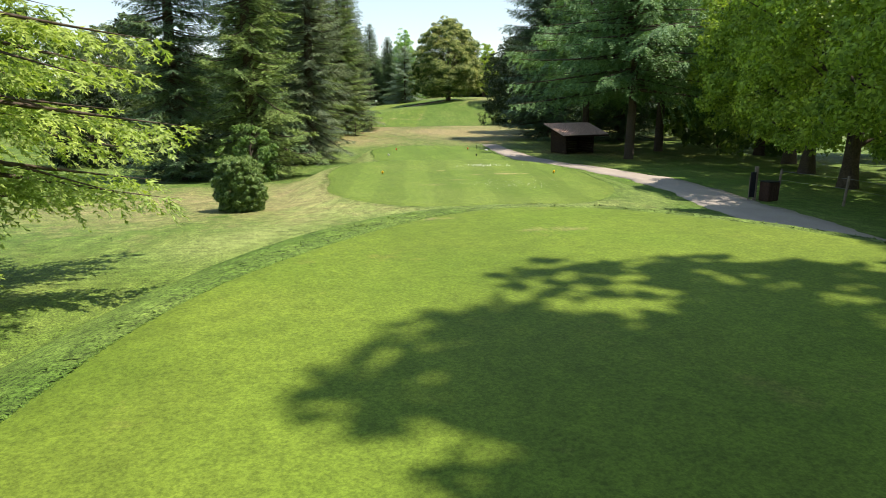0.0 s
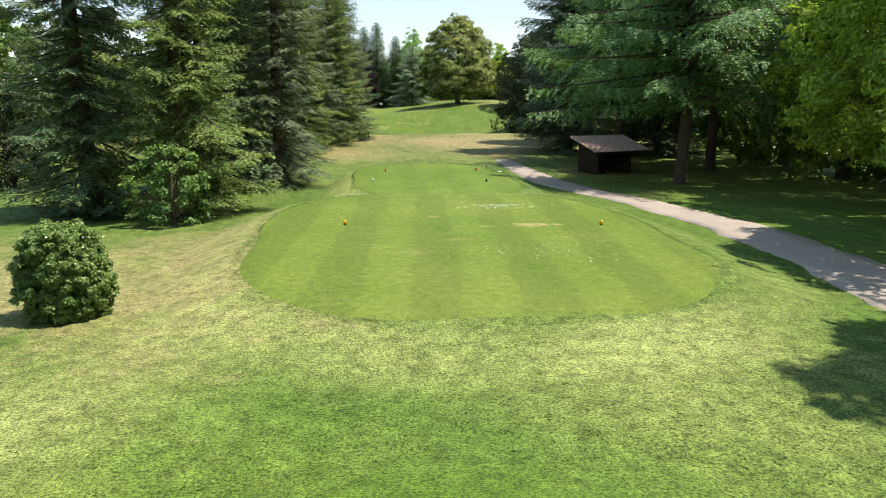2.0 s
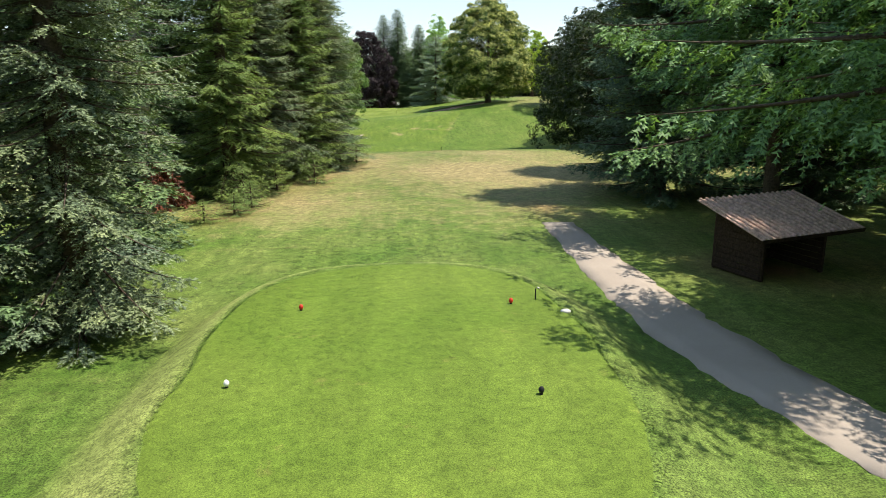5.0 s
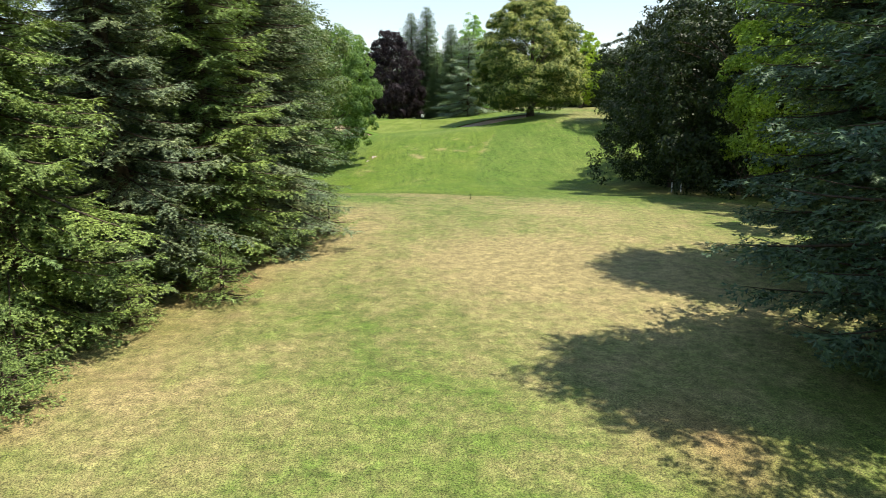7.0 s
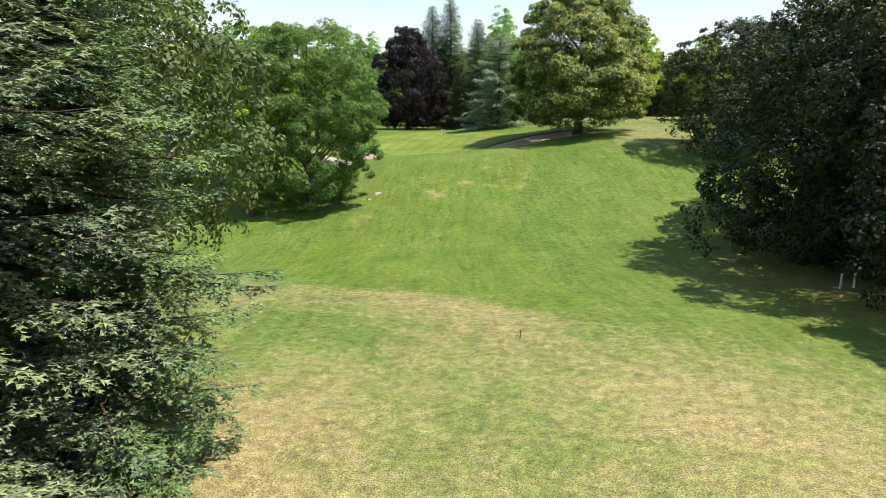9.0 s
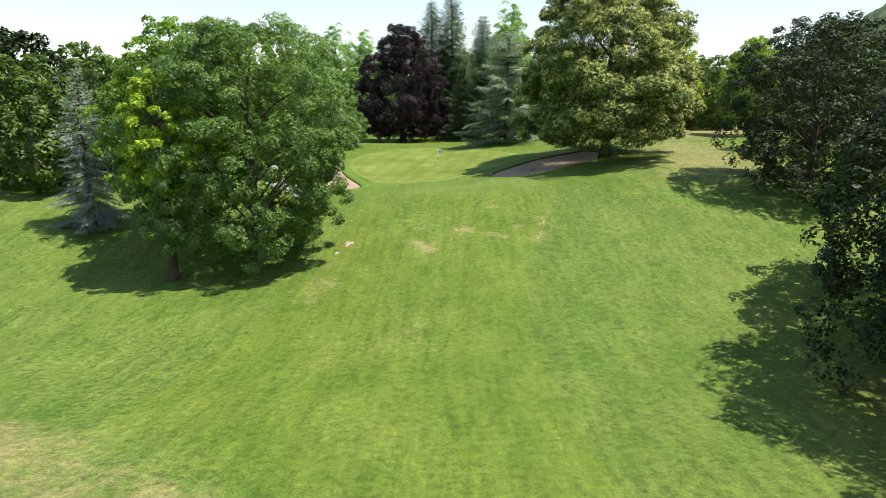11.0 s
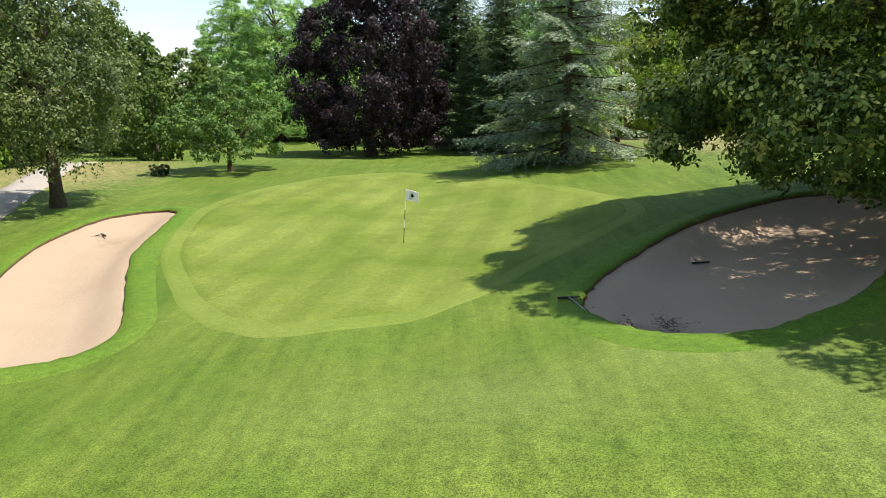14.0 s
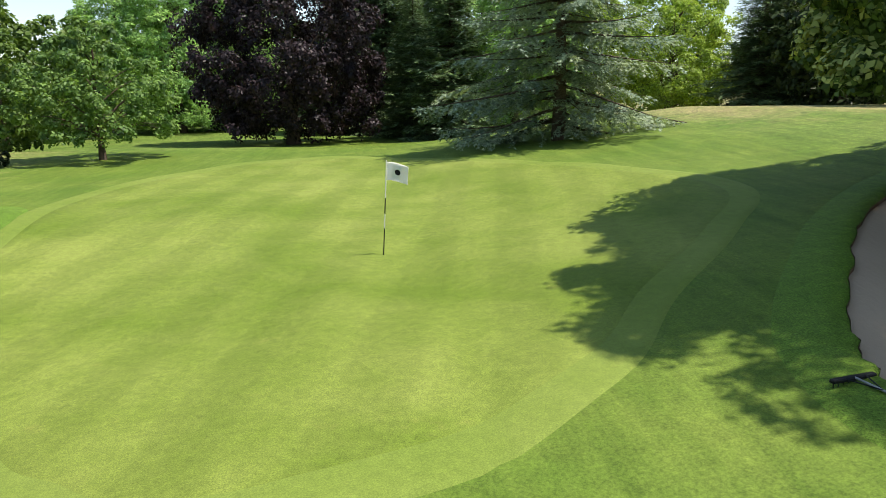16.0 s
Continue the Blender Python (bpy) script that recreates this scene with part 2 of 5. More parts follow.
NEEDLE_BLUE = leaf_material("blue_spruce_needles", (0.048, 0.070, 0.041), (0.228, 0.288, 0.162), 0.12)
NEEDLE_SILVER = leaf_material("silver_spruce_needles", (0.162, 0.203, 0.203), (0.351, 0.405, 0.419), 0.2)
NEEDLE_CEDAR = leaf_material("cedar_needles", (0.111, 0.159, 0.111), (0.288, 0.362, 0.260), 0.25)
NEEDLE_LARCH = leaf_material("larch_needles", (0.062, 0.130, 0.050), (0.205, 0.345, 0.140), 0.32)
NEEDLE_LIME = leaf_material("swamp_cypress_needles", (0.19, 0.27, 0.06), (0.4, 0.5, 0.15), 0.5)
NEEDLE_PINE = leaf_material("pine_needles", (0.039, 0.072, 0.046), (0.121, 0.191, 0.107), 0.2)
NEEDLE_DEAD = leaf_material("dead_needles", (0.099, 0.033, 0.022), (0.242, 0.088, 0.055), 0.2)
LEAF_ASH = leaf_material("ash_leaves", (0.058, 0.117, 0.030), (0.187, 0.299, 0.088), 0.38)
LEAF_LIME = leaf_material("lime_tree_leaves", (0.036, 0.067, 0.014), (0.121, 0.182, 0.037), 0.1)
# Pale bracts whose colour also carries the sunlit look of the clump tops.
SUNLIT_BRACT = leaf_material("lime_tree_sunlit_bracts", (0.232, 0.283, 0.063), (0.483, 0.504, 0.158), 0.12)
LEAF_FRESH = leaf_material("fresh_green_leaves", (0.085, 0.172, 0.023), (0.216, 0.350, 0.046), 0.4)
LEAF_BRIGHT = leaf_material("bright_leaves", (0.169, 0.281, 0.029), (0.380, 0.506, 0.056), 0.45)
LEAF_BEECH = leaf_material("copper_beech_leaves", (0.010, 0.007, 0.009), (0.035, 0.022, 0.029), 0.2)
LEAF_BIRCH = leaf_material("birch_leaves", (0.081, 0.121, 0.046), (0.182, 0.238, 0.101), 0.35)
LEAF_OAK = leaf_material("oak_leaves", (0.096, 0.156, 0.030), (0.204, 0.282, 0.060), 0.55)
LEAF_WOOD = leaf_material("woodland_leaves", (0.052, 0.098, 0.022), (0.126, 0.196, 0.045), 0.35)
LEAF_MID = leaf_material("broad_leaves", (0.141, 0.226, 0.042), (0.373, 0.497, 0.098), 0.5)
# Nearly black: the shade inside these crowns is put into the leaf colour.
LEAF_OLIVE_SHADED = leaf_material("shaded_olive_leaves", (0.013, 0.024, 0.007), (0.040, 0.061, 0.018), 0.22)
LEAF_FEATHER = leaf_material("feathery_leaves", (0.151, 0.285, 0.086), (0.322, 0.512, 0.170), 0.38)
LEAF_LAUREL = leaf_material("laurel_leaves", (0.066, 0.128, 0.035), (0.217, 0.310, 0.101), 0.25, 0.35)
WOOD_DARK = plain("dark_stained_boards", (0.045, 0.03, 0.02), 0.85, vary=0.5, scale=12.0, relief=0.01)
WOOD_GREY = plain("weathered_wood", (0.21, 0.17, 0.13), 0.9, vary=0.4, scale=14.0, relief=0.01)
TILE = plain("brown_roof_sheet", (0.48, 0.33, 0.26), 0.85, vary=0.45, scale=7.0, relief=0.01)
EARTH = plain("bare_earth", (0.17, 0.11, 0.07), 1.0, vary=0.4, scale=6.0, relief=0.03)
BLACK = plain("black_plastic", (0.02, 0.02, 0.022), 0.5, vary=0.2)
GREY_METAL = plain("grey_metal", (0.3, 0.3, 0.3), 0.4, 0.8, vary=0.15)
WHITE = plain("white_paint", (0.8, 0.8, 0.78), 0.5, vary=0.05)
YELLOW = plain("yellow_paint", (0.75, 0.42, 0.02), 0.45, vary=0.1)
RED = plain("red_paint", (0.55, 0.05, 0.03), 0.45, vary=0.1)
STONE = plain("pale_stone", (0.6, 0.58, 0.54), 0.9, vary=0.2, relief=0.01)
BROWN_BIN = plain("brown_bin_wood", (0.06, 0.035, 0.025), 0.8, vary=0.3, scale=15.0)
PETAL = plain("daisy_petals", (0.78, 0.78, 0.72), 0.7, vary=0.1)


def cloth_material():
    m, nt, b = material("white_cloth", 0.8)
    b.inputs["Base Color"].default_value = (0.85, 0.85, 0.83, 1)
    tr = nt.nodes.new("ShaderNodeBsdfTranslucent")
    tr.inputs["Color"].default_value = (0.85, 0.85, 0.83, 1)
    mx = nt.nodes.new("ShaderNodeMixShader")
    mx.inputs[0].default_value = 0.5
    nt.links.new(b.outputs[0], mx.inputs[1])
    nt.links.new(tr.outputs[0], mx.inputs[2])
    nt.links.new(mx.outputs[0], nt.nodes["Material Output"].inputs["Surface"])
    return m


CLOTH = cloth_material()
# Greyed green: the haze over the distant hill is mixed into the colour.
HAZY_HILL_WOOD = plain("hazy_far_woods", (0.075, 0.110, 0.060), 1.0, vary=0.55, scale=0.09)


# ---- helpers for meshes ----
def np_mesh(name, verts, faces):
    """A mesh from arrays of places and of faces with one number of corners each."""
    verts, faces = np.asarray(verts, np.float32), np.asarray(faces, np.int32)
    me = bpy.data.meshes.new(name)
    me.vertices.add(len(verts))
    me.vertices.foreach_set("co", verts.ravel())
    me.loops.add(faces.size)
    me.loops.foreach_set("vertex_index", faces.ravel())
    me.polygons.add(len(faces))
    me.polygons.foreach_set("loop_start", np.arange(0, faces.size, faces.shape[1], dtype=np.int32))
    me.update(calc_edges=True)
    me.validate()
    return me


def mesh_part(name, me, mat, parent=None, label="", soft=False):
    ob = new(name, me)
    if mat and not me.materials:
        me.materials.append(mat)
    if soft:
        me.polygons.foreach_set("use_smooth", np.ones(len(me.polygons), bool))
    if parent:
        ob.parent = parent
    if label:
        ob["label"] = label
    return ob


def part(name, bm, mat, parent=None, label="", soft=False):
    me = bpy.data.meshes.new(name)
    bm.to_mesh(me)
    bm.free()
    return mesh_part(name, me, mat, parent, label, soft)


def empty(name, x, y, z, turn=0.0):
    ob = new(name)
    ob.empty_display_size = 0.2
    ob.matrix_world = pose(x, y, z, 0, 0, turn)
    return ob


def box(bm, x, y, z, sx, sy, sz, m=None, bevel=0.0):
    """A box with its middle at x, y, z."""
    made = bmesh.ops.create_cube(bm, size=1.0, matrix=(m or Matrix()) @ Matrix.Translation((x, y, z)) @ Matrix.Diagonal((sx, sy, sz, 1)))
    if bevel:
        edges = list({e for v in made["verts"] for e in v.link_edges})
        bmesh.ops.bevel(bm, geom=edges, offset=bevel, segments=1, affect="EDGES")
    return bm


def rod(bm, a, b, r0, r1=None, sides=8):
    """A round bar from a to b."""
    a, b = Vector(a), Vector(b)
    turn = (b - a).to_track_quat("Z", "Y").to_matrix().to_4x4()
    bmesh.ops.create_cone(bm, cap_ends=True, segments=sides, radius1=r0, radius2=r0 if r1 is None else r1,
                          depth=(b - a).length, matrix=Matrix.Translation((a + b) / 2) @ turn)
    return bm


def tube(points, radii, sides=7):
    """Places and quads of a tapering tube along points."""
    p = np.asarray(points, float)
    d = np.gradient(p, axis=0)
    d /= np.linalg.norm(d, axis=1, keepdims=True) + 1e-9
    side = np.cross(d, np.where(np.abs(d[:, 2:]) > 0.9, [[1.0, 0, 0]], [[0, 0, 1.0]]))
    side /= np.linalg.norm(side, axis=1, keepdims=True) + 1e-9
    up = np.cross(side, d)
    a = np.linspace(0, 2 * np.pi, sides, endpoint=False)
    ring = np.cos(a)[None, :, None] * side[:, None] + np.sin(a)[None, :, None] * up[:, None]
    v = (p[:, None] + ring * np.asarray(radii, float)[:, None, None]).reshape(-1, 3)
    k, j = np.meshgrid(np.arange(len(p) - 1), np.arange(sides), indexing="ij")
    n = (j + 1) % sides
    f = np.stack([k * sides + j, k * sides + n, (k + 1) * sides + n, (k + 1) * sides + j], -1).reshape(-1, 4)
    return v, f


def join(pieces):
    verts, faces, n = [], [], 0
    for v, f in pieces:
        verts.append(v)
        faces.append(f + n)
        n += len(v)
    return np.concatenate(verts), np.concatenate(faces)


# ---- lie of the land ----
def smooth(a, b, v):
    t = np.clip((v - a) / (b - a), 0, 1)
    return t * t * (3 - 2 * t)


def pchip(v, xs, ys):
    """A smooth curve through a few knots."""
    xs, ys = np.array(xs, float), np.array(ys, float)
    h, d = np.diff(xs), np.diff(ys) / np.diff(xs)
    m = np.r_[0, np.where(d[1:] * d[:-1] > 0, 2 * d[1:] * d[:-1] / (d[1:] + d[:-1] + 1e-12), 0), 0]
    v = np.clip(v, xs[0], xs[-1])
    k = np.clip(np.searchsorted(xs, v) - 1, 0, len(h) - 1)
    t = (v - xs[k]) / h[k]
    return (ys[k] * (1 + 2 * t) * (1 - t) ** 2 + m[k] * h[k] * t * (1 - t) ** 2
            + ys[k + 1] * t * t * (3 - 2 * t) + m[k + 1] * h[k] * t * t * (t - 1))


def oval(x, y, cx, cy, a, b, p=2.5):
    """1 on the rim of a rounded oval, less inside."""
    return (np.abs((x - cx) / a) ** p + np.abs((y - cy) / b) ** p) ** (1 / p)


# middle, half axes, squareness, height of the top and reach of the slope
TEES = {"back": (-4.3, -1.2, 4.95, 9.1, 2.0, 3.42, 1.8), "middle": (-2.1, 27.0, 5.75, 7.6, 2.9, 1.53, 1.42), "front": (-1.1, 43.8, 4.15, 6.8, 2.9, 1.02, 1.42)}
PUTTING = (-1.55, 164.5, 9.1, 14.0, 1.88)


def land(x, y):
    """Height of the ground, without bunkers."""
    x, y = np.asarray(x, float), np.asarray(y, float)
    z = pchip(y, [-60, 0, 14, 22, 34, 42, 52, 62, 74, 86, 94, 102, 110, 118, 125, 132, 138, 143, 150, 160, 170, 182, 202, 240, 400],
              [1.6, 1.6, 1.5, 1.15, 0.75, 0.5, 0.25, 0.3, 0.45, 0.6, 0.3, -0.6, -1.5, -2.05, -1.75, -1.0, 0.0, 0.75, 1.0, 1.0, 1.25, 1.3, 0.2, 0.0, 0.0])
    z = z + smooth(118, 145, y) * (1 - smooth(185, 215, y)) * 0.13 * np.clip(x - 1, 0, 18)
    z = z + smooth(100, 118, y) * (1 - smooth(122, 140, y)) * 0.06 * np.clip(x, -14, 4)
    z = z - smooth(124, 133, y) * (1 - smooth(152, 166, y)) * 0.1 * np.clip(-1 - x, 0, 6)
    z = z - smooth(28, 38, y) * (1 - smooth(50, 62, y)) * 0.04 * np.clip(-3 - x, 0, 10)
    z = z + 0.035 * np.sin(x * 0.9 + 1.3 * np.sin(y * 0.21)) * np.sin(y * 0.7 + np.sin(x * 0.33)) + 0.05 * np.sin(x * 0.27 + 2.0) * np.sin(y * 0.19)
    for cx, cy, a, b, p, top, reach in TEES.values():
        r = oval(x, y, cx, cy, a, b, p)
        z = z + (top - z) * (1 - smooth(1.03, reach, r))
    r = oval(x, y, *PUTTING)
    z = z + 0.10 * (1 - smooth(1.0, 1.25, r))
    return z


def round_outline(points, n):
    """A closed smooth line through a few points."""
    p = np.array(points, float)
    k = len(p)
    out = []
    for i in range(n):
        s = i * k / n
        j, t = int(s), s - int(s)
        a, b, c, d = p[(j - 1) % k], p[j % k], p[(j + 1) % k], p[(j + 2) % k]
        out.append(0.5 * (2 * b + (c - a) * t + (2 * a - 5 * b + 4 * c - d) * t * t + (3 * b - a - 3 * c + d) * t ** 3))
    return np.array(out)


BUNKERS = {
    "left": round_outline([(-11.0, 165.3), (-10.5, 162.0), (-9.9, 158.6), (-8.5, 155.2), (-7.1, 152.0), (-7.4, 150.2), (-8.9, 149.3), (-10.4, 149.6), (-11.6, 151.2), (-13.2, 155.2), (-14.4, 159.7), (-14.2, 164.0), (-12.5, 166.1)], 96),
    "right": round_outline([(5.5, 152.2), (6.2, 153.5), (7.5, 155.2), (9.4, 157.5), (12.2, 159.8), (15.1, 161.3), (17.0, 160.4), (17.2, 157.0), (16.0, 153.6), (13.5, 151.9), (11.7, 150.2), (10.2, 149.2), (8.4, 148.5), (6.8, 148.7), (5.9, 149.4), (5.3, 150.7)], 112),
}


GREEN_LINE = round_outline([(-2.0, 150.3), (0.3, 150.9), (2.6, 152.5), (4.5, 155.0), (7.5, 158.4), (9.6, 161.8), (8.7, 165.4), (6.8, 168.8), (4.6, 172.6), (0.9, 177.4), (-2.8, 178.5), (-6.2, 176.5), (-9.0, 171.4), (-10.2, 165.4), (-9.0, 159.2), (-6.5, 154.4), (-4.6, 151.7), (-3.3, 150.7)], 180)


def inside(outline, x, y):
    """How far inside an outline: about 1 at its rim, less inside, by the angle from its middle; thin shapes use the true polygon."""
    px, py = outline[:, 0], outline[:, 1]
    qx, qy = np.roll(px, -1), np.roll(py, -1)
    hit = np.zeros(np.shape(x), bool)
    dist = np.full(np.shape(x), 1e9)
    for ax, ay, bx, by in zip(px, py, qx, qy):
        cross = ((ay > y) != (by > y)) & (x < (bx - ax) * (y - ay) / (by - ay + 1e-12) + ax)
        hit ^= cross
        t = np.clip(((x - ax) * (bx - ax) + (y - ay) * (by - ay)) / ((bx - ax) ** 2 + (by - ay) ** 2 + 1e-12), 0, 1)
        dist = np.minimum(dist, np.hypot(x - ax - t * (bx - ax), y - ay - t * (by - ay)))
    return np.where(hit, -dist, dist)


def height(x, y):
    return float(land(x, y))


# ---- the ground, one sheet to the horizon ----
def lines(lo, hi, step, out_to):
    mid = np.arange(lo, hi + step / 2, step)
    grow = step * np.cumsum(1.22 ** np.arange(1, 60))
    grow = grow[grow < out_to]
    return np.r_[lo - grow[::-1], mid, hi + grow]


def wave(x, y, f, seed):
    """Soft uneven field between about -1 and 1."""
    r = np.random.RandomState(seed)
    out = 0
    for k in range(7):
        a, ph, g = r.uniform(0, 6.28), r.uniform(0, 6.28), f * r.uniform(0.5, 1.8)
        out = out + np.sin((x * np.cos(a) + y * np.sin(a)) * g + ph + 1.4 * np.sin(0.6 * g * (x * np.sin(a) - y * np.cos(a)) + 2 * ph))
    return out / 4


def spot(x, y, cx, cy, rx, ry):
    return np.exp(-(((x - cx) / rx) ** 2 + ((y - cy) / ry) ** 2))


def fairway_left(y):
    return pchip(y, [100, 110, 118, 125, 135, 145], [-11.5, -11.0, -9.6, -7.8, -6.8, -6.6])


def fairway_right(y):
    return pchip(y, [100, 118, 127, 135, 142, 150], [7.0, 5.6, 6.4, 8.1, 10.0, 9.0])


def zones(x, y):
    """Dryness, lushness, bare brown earth and close mowing over the ground."""
    n = wave(x, y, 0.35, 3)
    edge = 103.0 - 0.6 * np.clip(x, -14, 14) + 0.9 * wave(x, y, 0.5, 5)
    hay = smooth(54, 70, y) * (1 - smooth(-2.5, 1.5, y - edge)) * (0.36 + 0.2 * n)
    hay = hay + 0.3 * spot(x, y, 6, 74, 7, 9) + 0.25 * spot(x, y, 9, 88, 6, 6) + 0.3 * spot(x, y, -5, 76, 3.0, 12)
    dry = hay + 0.52 * spot(x, y, -14, 24, 8, 8) + 0.17 * spot(x, y, -9, 30, 2.5, 9) + 0.16 * spot(x, y, 3, 17, 4, 4) + 0.05 * spot(x, y, -7, 19, 5, 3)
    dry = dry + 0.55 * smooth(11, 18, x) * smooth(166, 180, y) + 0.35 * spot(x, y, 24, 146, 7, 8) + 0.6 * spot(x, y, -24, 178, 8, 14)
    dry = dry + 0.14 * spot(x, y, 3, 135.5, 4.5, 3) + 0.12 * spot(x, y, 0, 132, 3, 2.5) + 0.3 * spot(x, y, -6.5, 128, 2, 5) + 0.2 * spot(x, y, -1, 120, 5, 5)
    dry = dry + 0.2 * spot(x, y, -12, 50, 5, 12) + 0.45 * spot(x, y, 27, 160, 7, 12) + 0.12 * spot(x, y, 0, 62, 9, 8) + 0.1 * spot(x, y, 4, 14, 4, 5)
    dry = dry + 0.10 * smooth(0, 0.6, x - fairway_right(y)) * smooth(104, 112, y) * (1 - smooth(146, 152, y)) * (1 - smooth(18, 26, x))
    for cx, cy, q in ((-1.7, 137.9, 0.6), (-0.6, 133.6, 0.8), (-0.6, 136.4, 0.7), (4.9, 139.8, 0.8), (6.4, 135.5, 0.7), (2.8, 135.5, 0.8), (4.5, 134.6, 0.6), (0.2, 132.5, 0.7), (3.5, 141.0, 0.5), (8.0, 136.8, 0.4), (7.4, 133.2, 0.5), (5.5, 133.9, 0.6)):
        dry = dry + 0.42 * spot(x, y, cx, cy, q, 0.8 * q)
    dry = dry + 0.3 * np.exp(-((x - fairway_right(y)) / 0.3) ** 2) * smooth(126, 130, y) * (1 - smooth(139, 142, y))
    for name in ("middle", "front"):
        r = oval(x, y, *TEES[name][:5])
        dry = dry + 0.03 * smooth(1.0, 1.1, r) * (1 - smooth(1.3, 1.5, r))
    past = smooth(-3.0, 3.0, y - edge)
    fair = past * (smooth(-0.5, 0.5, x - fairway_left(y)) * (1 - smooth(-0.4, 0.4, x - fairway_right(y)))) * (1 - smooth(196, 215, y))
    near_green = smooth(141, 148, y) * (1 - smooth(180, 190, y)) * (1 - smooth(12, 18, np.abs(x + 1)))
    lush = np.clip(np.maximum(fair * 0.85, near_green * 0.9) + 0.35 * past, 0, 1)
    lush = lush + 0.9 * spot(x, y, -5.5, 11.5, 4.5, 4.0) + 0.3 * spot(x, y, 11, 33, 6, 14) + 0.4 * spot(x, y, -11, 9, 4, 8)
    earth = 0.85 * spot(x, y, -7.0, 76.5, 1.7, 7) + 0.7 * spot(x, y, -10.0, 64, 2, 3) + 0.7 * spot(x, y, 11.5, 51.5, 2.2, 1.8) + 0.5 * spot(x, y, 6.7, 64, 1.6, 4)
    earth = earth + 0.8 * spot(x, y, -5.7, 134.8, 0.35, 0.5) + 0.6 * spot(x, y, 15.5, 54, 6, 12) * 0.6 + 0.8 * spot(x, y, 23, 104, 7, 12) * 0.7
    earth = earth * np.clip(0.75 + 0.5 * wave(x, y, 1.6, 9), 0, 1.2)
    close = np.clip(np.maximum(near_green, 0.35 * fair), 0, 1)
    return np.clip(dry, 0, 1), np.clip(lush, 0, 1), np.clip(earth, 0, 1), close


def tones(x, y):
    """Pale longer grass and dark lush grass, as shares."""
    n = np.clip(0.85 + 0.5 * wave(x, y, 0.7, 21), 0, 1.3)
    pale = 0.0 * x
    for name, share in (("middle", 0.8), ("front", 0.95)):
        cx, cy, a, b, p = TEES[name][:5]
        r = oval(x, y, cx, cy, a, b, p)
        side = 0.35 + 0.65 * (1 - smooth(-1.5, 1.5, x - cx - 0.6 * a))
        pale = np.maximum(pale, share * side * smooth(1.02, 1.1, r) * (1 - smooth(1.24, 1.42, r)))
    for cx, cy, rx, ry, share in ((-10.4, 14.6, 1.6, 1.8, 0.7), (-9.2, 16.4, 1.4, 2.2, 0.8), (-8.4, 19.0, 1.3, 2.4, 0.7), (-1.8, 16.3, 2.2, 1.4, 0.5), (1.5, 15.0, 2.5, 2.5, 0.2), (-3.9, 8.6, 2.2, 0.6, 0.45),
                                  (6.0, 70.0, 2.2, 4.0, 0.5), (6.0, 77.0, 4.0, 5.0, 0.4), (3.5, 88.0, 7.0, 6.0, 0.15), (9.5, 89.0, 3.5, 3.0, 0.6), (-3.3, 63.0, 3.0, 4.0, 0.35), (0.0, 92.0, 1.2, 1.4, 0.5), (-4.0, 92.0, 2.0, 3.0, 0.4),
                                  (8.5, 145.3, 1.2, 2.2, 0.45), (3.0, 146.5, 5.0, 1.8, 0.35), (7.0, 148.0, 1.5, 1.0, 0.4), (13.0, 135.0, 4.0, 8.0, 0.12), (-6.4, 60.0, 1.2, 6.0, 0.3), (-7.0, 49.5, 0.6, 3.0, 0.5)):
        pale = pale + share * spot(x, y, cx, cy, rx, ry)
    dark = 0.0 * x
    for cx, cy, rx, ry, share in ((-6.6, 8.3, 2.6, 1.3, 0.75), (-8.6, 5.6, 1.4, 2.0, 0.6), (-5.4, 17.2, 1.8, 1.4, 0.8), (-1.5, 18.4, 5.0, 0.8, 0.6), (-4.6, 13.0, 2.6, 3.5, 0.55), (1.2, 67.8, 2.0, 2.4, 0.5), (-1.0, 71.5, 1.8, 2.2, 0.35), (4.0, 52.0, 2.2, 4.0, 0.3),
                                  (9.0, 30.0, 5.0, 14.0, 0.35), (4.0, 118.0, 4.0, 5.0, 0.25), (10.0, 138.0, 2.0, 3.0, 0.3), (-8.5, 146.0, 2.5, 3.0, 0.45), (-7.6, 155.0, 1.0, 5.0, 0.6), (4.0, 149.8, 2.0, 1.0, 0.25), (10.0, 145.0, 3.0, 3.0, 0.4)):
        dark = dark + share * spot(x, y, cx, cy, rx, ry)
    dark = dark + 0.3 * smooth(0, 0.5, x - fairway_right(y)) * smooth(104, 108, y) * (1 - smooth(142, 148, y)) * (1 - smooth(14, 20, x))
    hit = oval(x, y, *TEES["front"][:5])
    dark = dark + 0.5 * np.exp(-((hit - 1.03) / 0.03) ** 2)
    return np.clip(pale * n, 0, 1), np.clip(dark * n, 0, 1), 0 * x, 1 + 0 * x


